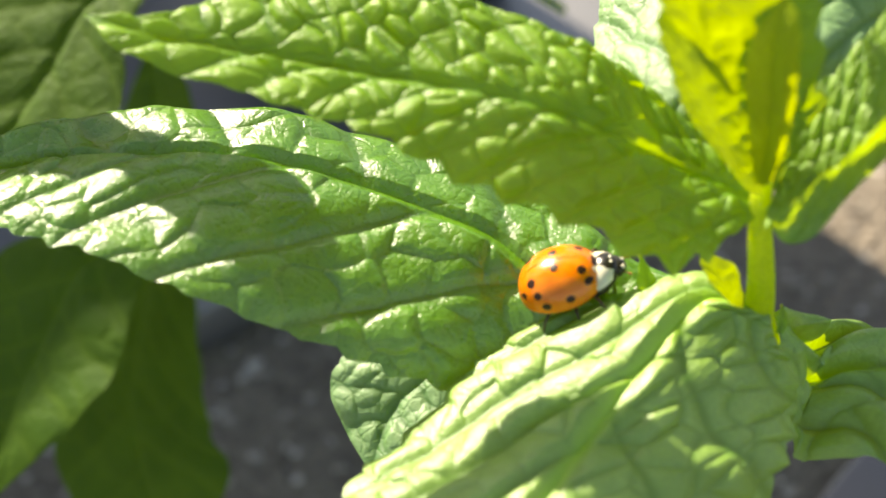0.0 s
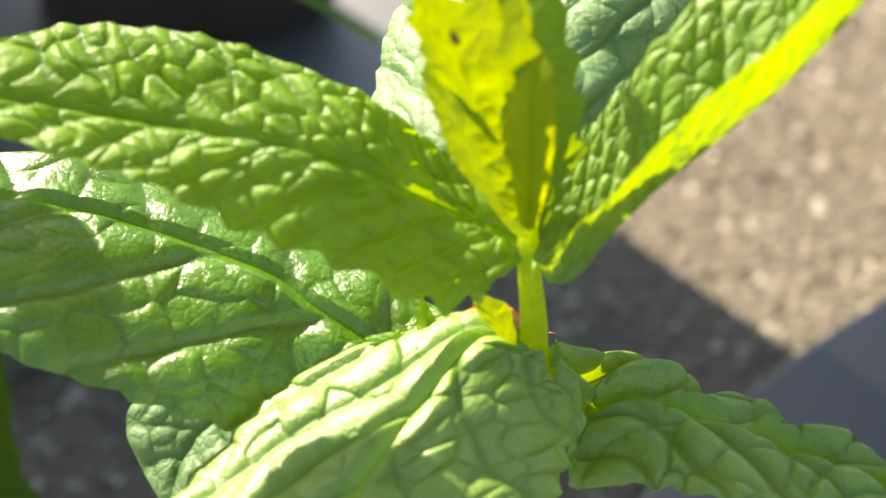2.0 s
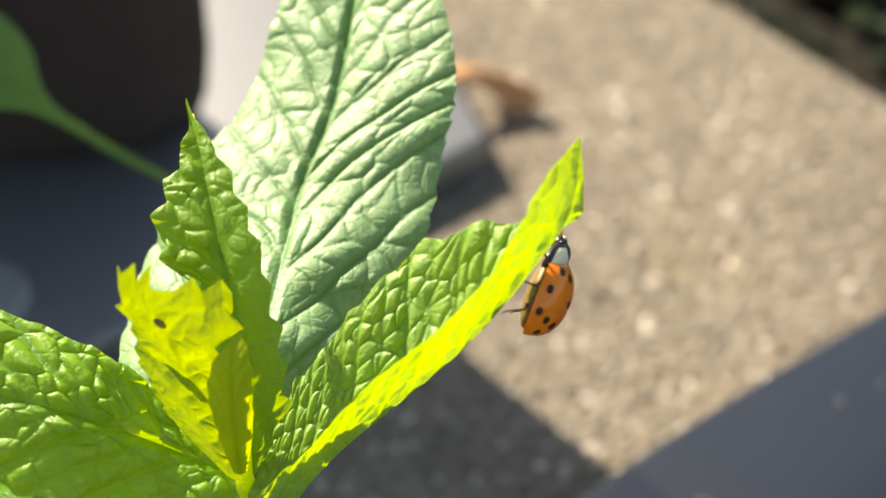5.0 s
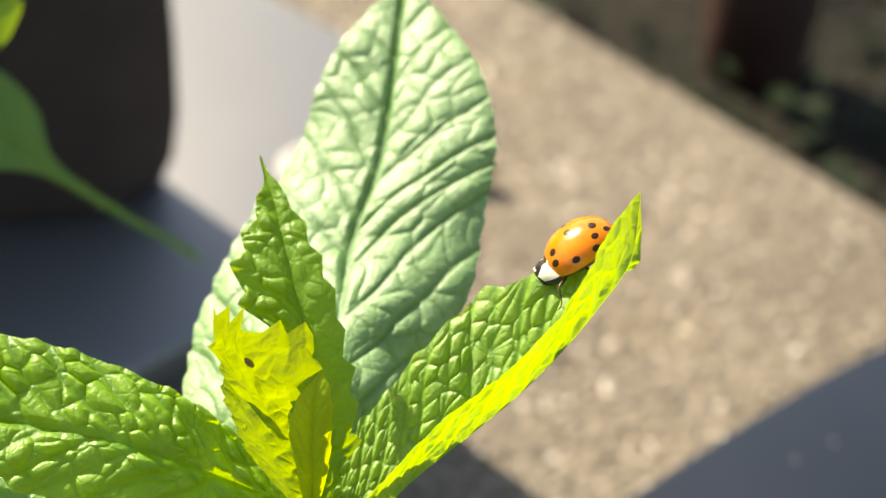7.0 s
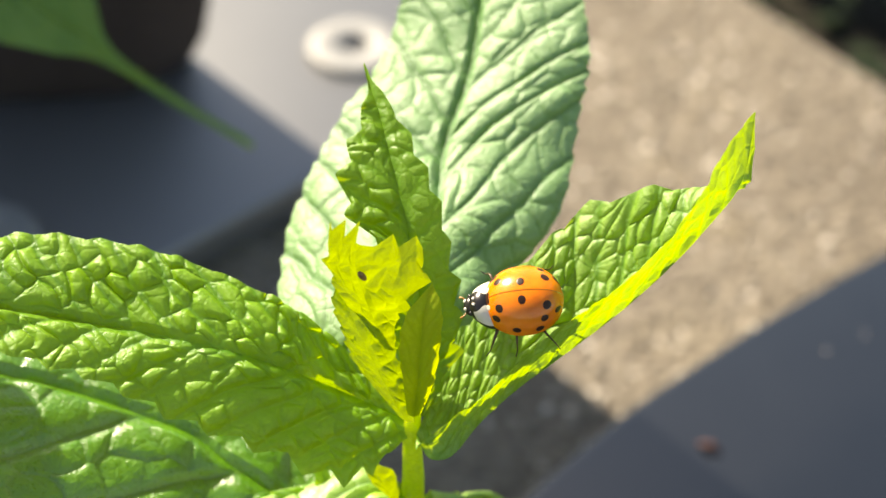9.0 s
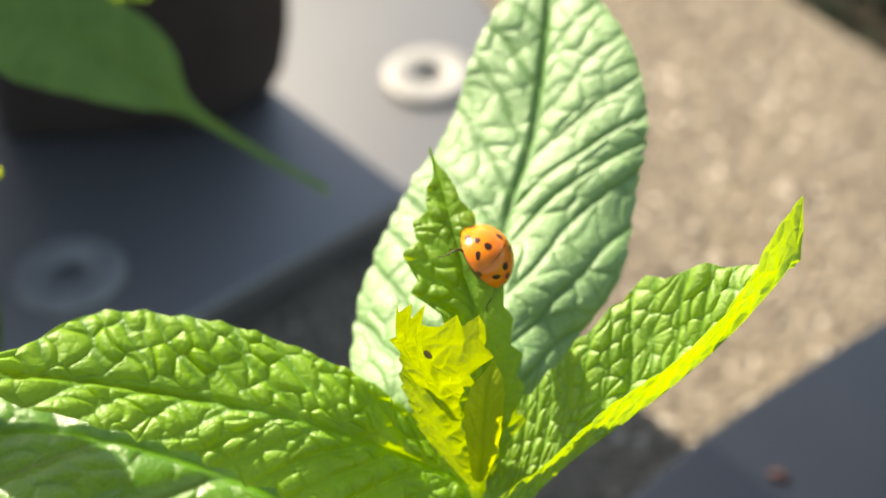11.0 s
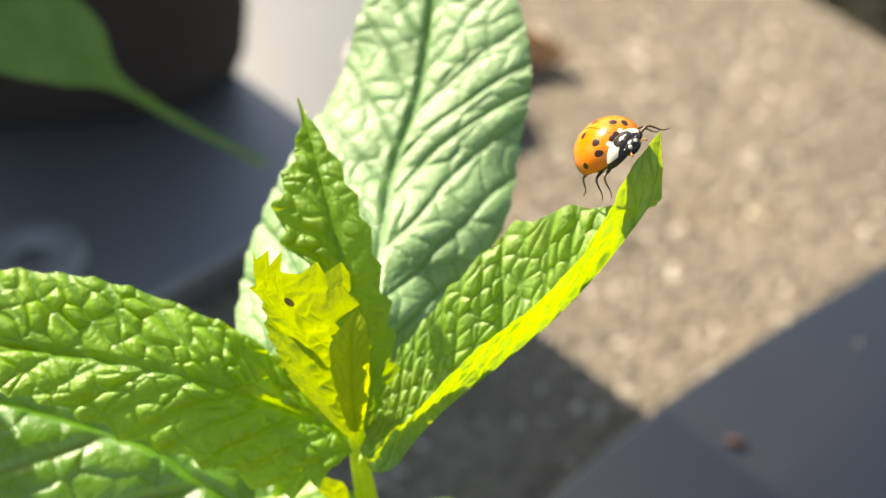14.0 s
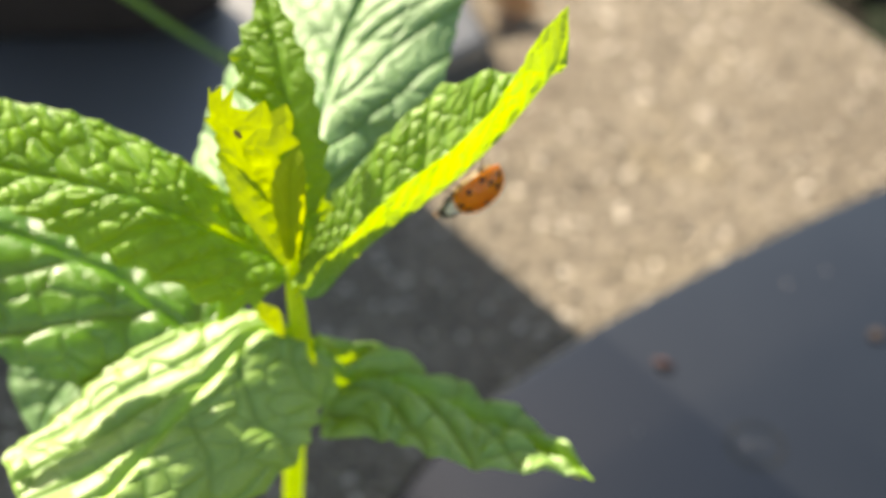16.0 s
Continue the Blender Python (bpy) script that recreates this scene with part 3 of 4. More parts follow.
# ---- the mint plant ----
def mint_plant():
    plant = empty("mint_plant")
    tagged(plant, "fresh green mint plant with quilted toothed leaves", "mint plant")
    line = spline([(-5.0, -1.5, -1), (-4.4, -1.4, 30), (-2.8, -1.6, 55), (-1.3, -2.8, 69), (-0.8, -4.4, 76), (-1.0, -4.2, 81.5), (-0.9, -3.2, 86)], 70)
    verts, faces = tube(line * MM, [1.1 * MM, 1.1 * MM, 1.05 * MM, 1.0 * MM, 1.08 * MM, 1.05 * MM, 0.5 * MM], 12)
    stem = mesh_object("stem", verts, faces, STEM, plant)
    stem["label"] = "square pale green stem"
    stem.data.attributes.new("vein", "FLOAT", "POINT")
    leaf_blade("leaf", [
        ((-1.0, -3.8, 82.6), (-1.0, -2.8, 82.9), (-1.2, -4.6, 82.0)),
        ((-6.8, -2.6, 85.1), (-7.3, 0.4, 87.5), (-5.8, -7.2, 80.9)),
        ((-10.9, -3.0, 87.9), (-11.2, 1.3, 90.1), (-11.3, -7.1, 84.1)),
        ((-15.0, -2.7, 89.3), (-16.2, 2.7, 91.7), (-15.9, -6.4, 85.7)),
        ((-21.7, -1.6, 90.0), (-22.4, 3.5, 93.0), (-22.0, -5.2, 88.5)),
        ((-29.8, -1.6, 91.9), (-29.7, 3.4, 93.3), (-28.3, -4.7, 90.8)),
        ((-34.3, -2.3, 93.6), (-34.1, -0.7, 93.8), (-35.1, -4.0, 93.2)),
        ((-38.2, -2.0, 95.0), (-38.2, -2.0, 95.0), (-38.2, -2.0, 95.0)),
    ], LEAF, plant, nu=440, nv=220, quilt=(0.58, 0.56), spacing=3.4, cell=1.85, teeth=(0.04, 0.13), seed=1, cells=(0.72, 0.48), slant=(0.8, 1.7), grow=0.5, dents=0.9, label="")
    leaf_blade("leaf", [
        ((-0.7, -4.8, 82.6), (-0.3, -3.9, 82.9), (-0.8, -6.2, 82.5)),
        ((0.2, -6.2, 81.7), (0.4, -2.3, 84.2), (0.3, -6.0, 83.8)),
        ((1.6, -6.4, 82.1), (1.0, -1.0, 85.3), (1.5, -5.8, 85.2)),
        ((3.6, -5.0, 84.0), (2.7, 0.6, 87.5), (3.7, -5.7, 87.7)),
        ((5.9, -4.1, 86.3), (4.6, 1.7, 89.6), (5.9, -5.1, 90.2)),
        ((9.2, -3.1, 89.0), (7.3, 2.4, 93.2), (9.0, -4.2, 93.2)),
        ((12.8, -1.8, 91.8), (10.4, 4.4, 95.1), (12.2, -3.6, 95.9)),
        ((15.6, -1.0, 94.9), (14.2, 3.5, 98.0), (15.2, -2.2, 98.9)),
        ((17.8, -0.3, 98.0), (17.2, 3.0, 98.7), (17.0, -1.1, 101.7)),
        ((19.9, 1.1, 101.0), (20.7, 1.5, 100.2), (18.8, 1.4, 103.8)),
        ((20.6, 3.7, 104.7), (20.6, 3.7, 104.7), (20.6, 3.7, 104.7)),
    ], LEAF_RIGHT, plant, nu=380, nv=200, quilt=(0.40, 0.30), spacing=2.6, cell=1.9, teeth=(0.10, 0.06), seed=2, midrib=0, cells=(0.8, 0.55), bow=0.03, slant=(0.9, 0.85), grow=0.8, dents=1.5, warp=0.12, squash=1.7, label="")
    leaf_blade("leaf", [
        ((-0.6, -1.5, 84.5), (-2.6, -1.2, 84.3), (0.4, -1.3, 84.5)),
        ((0.2, 1.7, 88.6), (-9.9, 3.3, 84.8), (4.8, 4.3, 86.1)),
        ((0.4, 6.1, 89.6), (-10.7, 9.9, 85.3), (7.5, 8.3, 87.0)),
        ((0.9, 10.9, 90.4), (-9.3, 15.4, 87.5), (10.4, 11.9, 89.4)),
        ((1.6, 16.6, 91.3), (-7.1, 19.7, 90.1), (11.9, 17.9, 92.9)),
        ((3.7, 22.8, 94.2), (-3.2, 25.8, 93.0), (12.9, 22.4, 96.4)),
        ((4.8, 29.5, 97.7), (-0.9, 31.2, 97.5), (12.0, 28.0, 99.5)),
        ((5.4, 34.6, 100.2), (1.8, 35.1, 100.1), (9.4, 33.5, 101.1)),
        ((6.0, 39.8, 102.1), (6.0, 39.8, 102.1), (6.0, 39.8, 102.1)),
    ], LEAF_BACK, plant, nu=400, nv=220, quilt=0.46, spacing=4.6, cell=2.4, teeth=0.022, seed=3, slant=(1.0, 1.15), cells=(0.35, 0.35), dents=0.4, bow=(0.2, 0.28), groove=0.085, warp=0.15, label="")
    leaf_blade("leaf", [
        ((-0.7, -4.0, 83.3), (-1.0, -3.9, 83.4), (-0.2, -3.9, 83.4)),
        ((-0.2, -2.3, 86.7), (-1.9, -2.3, 86.6), (1.5, -2.2, 86.9)),
        ((-0.4, -1.3, 89.9), (-2.5, -1.3, 89.7), (2.0, -1.1, 90.3)),
        ((-1.1, 1.2, 93.6), (-3.0, 1.5, 93.9), (1.3, 1.1, 93.7)),
        ((-1.8, 3.5, 96.1), (-5.5, 3.5, 95.9), (0.6, 3.5, 96.2)),
        ((-2.6, 6.0, 98.1), (-5.7, 6.1, 98.0), (-0.6, 5.8, 98.0)),
        ((-3.5, 9.1, 100.0), (-4.7, 8.9, 99.7), (-2.2, 8.8, 99.8)),
        ((-4.2, 11.0, 101.1), (-4.3, 10.9, 101.1), (-3.9, 11.0, 101.2)),
        ((-4.6, 12.3, 102.0), (-4.6, 12.3, 102.0), (-4.6, 12.3, 102.0)),
    ], LEAF_OLIVE, plant, nu=240, nv=110, quilt=(0.5, 0.25), spacing=2.4, cell=1.5, teeth=(0.45, 0.5), seed=4, cells=(0.9, 0.4), dents=1.15, label="small upright young leaf with a toothed edge")
    leaf_blade("leaf", [
        ((-2.7, -3.2, 89.4), (-3.0, -3.3, 89.7), (-2.4, -3.1, 89.3)),
        ((-3.8, -2.9, 92.1), (-5.3, -2.8, 93.2), (-2.3, -2.6, 91.3)),
        ((-4.8, -2.7, 95.5), (-6.8, -2.8, 96.5), (-1.5, -2.3, 93.6)),
        ((-5.0, -2.5, 97.4), (-6.8, -2.6, 98.2), (-0.4, -1.2, 95.1)),
        ((-4.7, -2.3, 98.2), (-6.5, -2.3, 99.6), (-0.8, -0.4, 96.2)),
    ], LEAF_YOUNG, plant, nu=160, nv=120, quilt=0.22, spacing=2.2, cell=1.4, ripple=0.25, teeth=0.2, seed=5, midrib=0, cells=0.5, jag=2.3, bow=0.02, label="yellow-green young leaf lit from behind")
    leaf_blade("leaf", [
        ((-1.5, -4.8, 83.9), (-1.9, -4.7, 84.2), (-0.9, -4.8, 83.8)),
        ((-3.2, -4.0, 87.4), (-4.9, -3.6, 88.5), (-1.5, -3.9, 86.0)),
        ((-4.6, -3.5, 91.0), (-5.9, -3.1, 91.8), (-2.5, -2.8, 89.2)),
        ((-5.4, -2.9, 92.8), (-6.5, -2.8, 93.6), (-4.4, -2.5, 92.3)),
        ((-6.3, -2.3, 94.4), (-6.3, -2.3, 94.4), (-6.3, -2.3, 94.4)),
    ], LEAF_SHOOT, plant, nu=160, nv=90, quilt=0.2, spacing=2.0, cell=1.2, teeth=0.16, seed=15, midrib=0, cells=0.5, dents=0.7, label="")
    leaf_blade("leaf", [
        ((-1.0, -4.9, 84.5), (-1.4, -4.8, 84.7), (-0.5, -4.8, 84.7)),
        ((-0.8, -5.0, 88.6), (-1.8, -5.0, 88.6), (0.3, -5.1, 88.6)),
        ((-0.7, -4.5, 91.5), (-2.1, -4.5, 91.4), (0.6, -4.4, 91.7)),
        ((-0.5, -3.7, 93.8), (-1.6, -3.8, 93.6), (0.6, -3.6, 94.0)),
        ((-0.0, -2.5, 95.1), (-0.0, -2.5, 95.1), (-0.0, -2.5, 95.1)),
    ], LEAF_BUD, plant, nu=120, nv=70, quilt=0.12, spacing=1.6, cell=1.2, teeth=0.08, seed=6, midrib=0.2, cells=0.3, bow=0.3, slant=2.2, label="olive green young leaf closed round the bud")
    leaf_blade("leaf", [
        ((-1.0, -4.2, 74.5), (-1.2, -3.2, 74.8), (-1.4, -4.9, 74.0)),
        ((-7.9, -4.7, 73.6), (-7.4, -0.6, 74.3), (-9.6, -6.6, 71.8)),
        ((-14.2, -2.3, 75.8), (-12.0, 1.9, 76.1), (-16.1, -7.6, 70.7)),
        ((-17.4, -0.5, 77.3), (-16.3, 4.5, 77.2), (-20.8, -8.9, 72.7)),
        ((-25.3, 1.2, 79.8), (-24.3, 6.0, 79.6), (-27.9, -9.3, 76.9)),
        ((-32.4, 1.7, 81.8), (-31.9, 6.0, 82.0), (-35.5, -9.0, 80.8)),
        ((-40.3, 0.9, 82.6), (-41.1, 5.0, 83.1), (-42.5, -7.5, 82.9)),
        ((-48.2, -0.5, 82.8), (-48.1, 1.4, 84.0), (-48.5, -5.8, 82.4)),
        ((-54.5, -1.9, 82.1), (-54.5, -1.9, 82.1), (-54.5, -1.9, 82.1)),
    ], LEAF_GLOSSY, plant, nu=460, nv=220, quilt=(0.6, 0.7), spacing=8.6, cell=2.9, teeth=(0.03, 0.04), seed=7, midrib=0.2, slant=(0.6, 1.55), cells=(0.3, 0.28), dents=0.35, groove=0.09, warp=0.3, bow=(0.1, 0.18), label="large glossy lower leaf")
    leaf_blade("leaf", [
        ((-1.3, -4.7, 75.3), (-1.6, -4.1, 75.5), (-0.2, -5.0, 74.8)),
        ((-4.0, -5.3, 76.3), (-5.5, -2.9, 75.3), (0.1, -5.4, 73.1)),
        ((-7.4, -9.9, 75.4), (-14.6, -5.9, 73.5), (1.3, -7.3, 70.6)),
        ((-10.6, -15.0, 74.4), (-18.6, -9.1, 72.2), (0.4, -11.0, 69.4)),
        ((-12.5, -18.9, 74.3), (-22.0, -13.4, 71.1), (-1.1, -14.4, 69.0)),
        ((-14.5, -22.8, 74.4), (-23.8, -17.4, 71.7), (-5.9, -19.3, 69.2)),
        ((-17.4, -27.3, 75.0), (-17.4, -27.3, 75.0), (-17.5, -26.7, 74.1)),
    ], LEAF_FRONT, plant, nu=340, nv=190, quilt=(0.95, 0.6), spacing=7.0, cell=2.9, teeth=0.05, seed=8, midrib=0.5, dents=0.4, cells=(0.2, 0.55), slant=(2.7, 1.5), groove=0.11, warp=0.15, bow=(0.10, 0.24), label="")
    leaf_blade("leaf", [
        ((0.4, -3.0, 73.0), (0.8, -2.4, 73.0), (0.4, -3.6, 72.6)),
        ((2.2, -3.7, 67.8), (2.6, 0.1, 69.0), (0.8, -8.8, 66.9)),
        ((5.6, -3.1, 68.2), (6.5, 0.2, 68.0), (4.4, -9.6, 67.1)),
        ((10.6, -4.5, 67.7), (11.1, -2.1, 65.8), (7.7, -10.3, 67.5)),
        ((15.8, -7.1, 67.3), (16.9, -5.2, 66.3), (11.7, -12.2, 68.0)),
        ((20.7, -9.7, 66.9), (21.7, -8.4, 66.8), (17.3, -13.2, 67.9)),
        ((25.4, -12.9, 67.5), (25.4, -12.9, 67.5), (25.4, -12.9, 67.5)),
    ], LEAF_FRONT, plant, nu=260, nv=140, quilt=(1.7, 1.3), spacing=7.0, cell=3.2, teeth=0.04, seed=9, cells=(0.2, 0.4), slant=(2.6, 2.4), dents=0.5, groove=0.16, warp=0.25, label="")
    leaf_blade("leaf", [
        ((-21.2, 0.7, 64.4), (-20.6, 1.7, 64.5), (-21.5, -0.2, 64.2)),
        ((-24.2, -0.7, 62.9), (-27.9, 1.5, 64.1), (-21.1, -2.6, 62.2)),
        ((-25.6, -2.1, 61.7), (-30.0, 0.3, 63.4), (-22.2, -3.4, 61.6)),
        ((-26.3, -4.0, 60.6), (-29.2, -2.2, 61.1), (-24.0, -4.3, 61.1)),
        ((-26.7, -5.6, 59.6), (-26.7, -5.6, 59.6), (-26.7, -5.6, 59.6)),
    ], LEAF_BACK, plant, nu=140, nv=90, quilt=0.3, spacing=3.2, cell=2.2, teeth=0.08, seed=10, label="")
    leaf_blade("leaflet", [
        ((-2.2, -5.8, 76.2), (-2.5, -5.7, 76.3), (-1.8, -5.8, 76.1)),
        ((-2.8, -5.7, 77.7), (-3.7, -5.8, 78.2), (-2.0, -5.2, 77.6)),
        ((-3.5, -5.5, 79.0), (-4.3, -5.6, 79.6), (-2.4, -5.1, 78.9)),
        ((-4.1, -5.2, 80.1), (-4.1, -5.2, 80.1), (-4.1, -5.2, 80.1)),
    ], LEAF_YOUNG, plant, nu=60, nv=40, quilt=0.22, spacing=1.3, cell=0.9, teeth=0.18, seed=11, midrib=0, ripple=0.15, label="tiny yellow-green leaflet")
    leaf_blade("leaflet", [
        ((0.4, -4.3, 72.6), (0.2, -4.3, 72.6), (0.7, -4.2, 72.5)),
        ((0.6, -3.8, 73.1), (0.3, -3.8, 73.2), (0.9, -3.7, 73.1)),
        ((0.6, -3.1, 73.9), (0.6, -3.1, 73.9), (0.6, -3.1, 73.9)),
    ], LEAF, plant, nu=40, nv=20, quilt=0.05, spacing=1.0, cell=0.6, teeth=0.05, seed=12, midrib=0.12, label="")
    leaf_blade("leaflet", [
        ((-8.0, -4.9, 74.5), (-8.4, -5.2, 74.3), (-7.7, -4.7, 74.8)),
        ((-9.4, -4.8, 75.6), (-9.7, -5.2, 75.2), (-9.0, -4.3, 75.8)),
        ((-11.3, -4.5, 75.6), (-11.3, -4.5, 75.6), (-11.3, -4.5, 75.6)),
    ], LEAF, plant, nu=50, nv=26, quilt=0.08, spacing=1.0, cell=0.6, teeth=0.08, seed=13, midrib=0.15, label="")
    leaf_blade("leaflet", [
        ((-7.4, -5.0, 74.4), (-7.9, -5.0, 74.4), (-6.7, -5.0, 74.3)),
        ((-7.3, -4.1, 76.1), (-8.0, -4.1, 76.3), (-6.7, -3.9, 75.9)),
        ((-7.8, -2.4, 77.4), (-7.8, -2.4, 77.4), (-7.8, -2.4, 77.4)),
    ], LEAF, plant, nu=50, nv=26, quilt=0.08, spacing=1.0, cell=0.6, teeth=0.08, seed=14, midrib=0.15, label="")
    bm = bmesh.new()
    bmesh.ops.create_icosphere(bm, subdivisions=2, radius=0.36 * MM)
    for v in bm.verts:
        v.co = Vector((v.co.x * 0.6, v.co.y * 0.7, v.co.z * 1.7))
    spot = part("aphid", bm, BROWN, None)
    spot.matrix_world = pose(-0.00455, -0.0031, 0.09625, 20, -25, 0)
    tagged(spot, "tiny dark brown aphid sitting on a young leaf", "aphid")


def far_plants():
    ob = leaf_blade("broad_leaf", [
        ((-18.5, 64.8, 52.6), (-18.8, 65.2, 53.0), (-18.6, 64.5, 52.3)),
        ((-27.2, 64.3, 59.7), (-27.2, 64.6, 60.1), (-27.5, 63.9, 59.3)),
        ((-34.3, 65.1, 65.3), (-34.3, 66.0, 66.1), (-35.3, 64.6, 64.7)),
        ((-40.1, 66.0, 69.4), (-36.9, 69.8, 71.9), (-40.2, 61.8, 67.8)),
        ((-47.3, 67.3, 73.9), (-43.9, 72.6, 76.6), (-46.4, 60.3, 70.8)),
        ((-56.4, 67.8, 77.8), (-53.7, 73.6, 81.0), (-54.6, 60.4, 74.2)),
        ((-66.5, 67.8, 81.1), (-66.5, 67.8, 81.1), (-66.5, 67.8, 81.1)),
    ], LEAF_DUSK, None, nu=120, nv=60, quilt=0.3, spacing=6, cell=4, teeth=0.03, seed=20)
    tagged(ob, "broad green leaf on a long stalk growing from another plant", "leaf")
    ob = leaf_blade("broad_leaf", [
        ((-41.0, 59.7, 92.8), (-41.0, 59.7, 92.8), (-41.0, 59.7, 92.8)),
        ((-38.1, 58.2, 91.0), (-35.2, 58.8, 91.9), (-39.3, 56.2, 88.2)),
        ((-35.9, 56.8, 89.2), (-32.3, 57.7, 90.6), (-38.2, 55.1, 86.9)),
        ((-35.3, 55.9, 88.1), (-33.3, 56.0, 88.3), (-36.8, 55.1, 86.9)),
        ((-34.6, 54.9, 86.8), (-34.6, 54.9, 86.8), (-34.6, 54.9, 86.8)),
    ], LEAF, None, nu=80, nv=40, quilt=0.2, spacing=4, cell=2.5, teeth=0.04, seed=25)
    tagged(ob, "sunlit lime green leaf tip of a neighbouring plant", "leaf")
    ob = leaf_blade("broad_leaf", [
        ((-47.9, 37.9, 78.3), (-47.9, 37.9, 78.3), (-47.9, 37.9, 78.3)),
        ((-56.6, 32.2, 74.3), (-52.1, 29.8, 73.4), (-61.9, 35.8, 76.8)),
        ((-59.0, 27.7, 71.5), (-52.2, 24.7, 69.4), (-68.2, 30.1, 73.7)),
        ((-61.8, 23.0, 68.5), (-56.2, 20.8, 67.6), (-69.6, 24.5, 69.3)),
        ((-65.6, 18.3, 64.3), (-65.6, 18.3, 64.3), (-65.6, 18.3, 64.3)),
    ], LEAF_SHADED, None, nu=120, nv=60, quilt=0.3, spacing=6, cell=4, teeth=0.06, seed=21)
    tagged(ob, "neighbouring plant's leaf with a sunlit edge, its green darkened for shade", "leaf")
    ob = leaf_blade("broad_leaf", [
        ((-52.0, 25.1, 54.5), (-52.0, 25.1, 54.5), (-52.0, 25.1, 54.5)),
        ((-59.2, 21.6, 54.1), (-53.8, 19.2, 52.9), (-64.7, 24.1, 55.4)),
        ((-62.3, 16.0, 50.2), (-54.5, 13.6, 50.0), (-71.9, 18.9, 51.6)),
        ((-64.8, 10.2, 46.0), (-57.5, 9.2, 47.4), (-74.4, 12.3, 46.4)),
        ((-66.7, 3.9, 41.0), (-66.7, 3.9, 41.0), (-66.7, 3.9, 41.0)),
    ], LEAF_SHADED, None, nu=120, nv=60, quilt=0.3, spacing=6, cell=4, teeth=0.05, seed=22)
    tagged(ob, "large leaf of a neighbouring plant, its green dulled for shade", "leaf")
    ob = leaf_blade("broad_leaf", [
        ((-59.4, 49.4, 60.8), (-59.4, 49.4, 60.8), (-59.4, 49.4, 60.8)),
        ((-58.5, 41.4, 53.1), (-54.4, 43.1, 55.4), (-63.4, 41.1, 52.7)),
        ((-58.6, 32.9, 45.3), (-54.1, 30.9, 43.3), (-63.6, 33.0, 45.2)),
        ((-60.5, 22.5, 35.6), (-52.3, 20.7, 32.8), (-68.2, 22.1, 35.8)),
        ((-58.4, 16.0, 29.4), (-50.0, 16.9, 29.6), (-66.6, 15.2, 29.2)),
        ((-57.3, 9.1, 21.3), (-57.3, 9.1, 21.3), (-57.3, 9.1, 21.3)),
    ], LEAF_SHADED, None, nu=120, nv=60, quilt=0.3, spacing=6, cell=4, teeth=0.05, seed=23)
    tagged(ob, "large olive leaf of a neighbouring plant, its green darkened for shade", "leaf")
    # unseen leaf and stalk, outlined to throw the shadow on the glossy leaf
    ob = leaf_blade("broad_leaf", [
        ((-95.0, 26.0, 104.0), (-95.0, 26.0, 104.0), (-95.0, 26.0, 104.0)),
        ((-84.0, 24.0, 104.0), (-86.0, 33.0, 104.0), (-83.0, 15.6, 104.0)),
        ((-72.0, 21.0, 104.0), (-74.0, 29.0, 104.0), (-71.0, 15.5, 104.0)),
        ((-64.0, 19.0, 104.0), (-62.0, 25.0, 104.0), (-64.0, 15.5, 104.0)),
        ((-58.0, 18.0, 104.0), (-56.5, 21.2, 104.0), (-58.0, 15.4, 104.0)),
        ((-54.0, 17.4, 104.0), (-53.0, 20.0, 104.0), (-54.5, 15.0, 104.0)),
        ((-50.5, 17.0, 104.0), (-50.0, 20.0, 104.0), (-50.5, 13.2, 104.0)),
        ((-47.0, 17.3, 104.0), (-46.5, 19.8, 104.0), (-47.2, 13.8, 104.0)),
        ((-44.5, 17.4, 104.0), (-44.5, 17.4, 104.0), (-44.5, 17.4, 104.0)),
    ], LEAF_SHADED, None, nu=120, nv=60, quilt=0.05, spacing=4, cell=2.5, teeth=0.02, seed=24, bow=0.0, warp=0.0, midrib=0.2)
    stalk = spline([(-95, 26, 104), (-102, 25, 96), (-106, 22, 60), (-107, 20, -0.5)], 24)
    mesh_object("stalk", *tube(stalk * MM, [0.5 * MM, 0.9 * MM, 1.1 * MM, 1.2 * MM], 8), STEM, ob)
    tagged(ob, "unseen leaf added to cast a shadow on the glossy mint leaf", "leaf")


# ---- the ladybird ----
BUG_MM = 0.00091


def dome(x, phi):
    """A place on the wing cases, in millimetres: x along the body, phi from the top seam down the side."""
    k = (x + 0.25) / 2.95
    r = max(0.0, 1 - abs(k) ** 2.2) ** 0.5
    return Vector((x, 2.66 * r * math.sin(phi), -0.55 + 2.35 * (r ** 0.92) * math.cos(phi)))


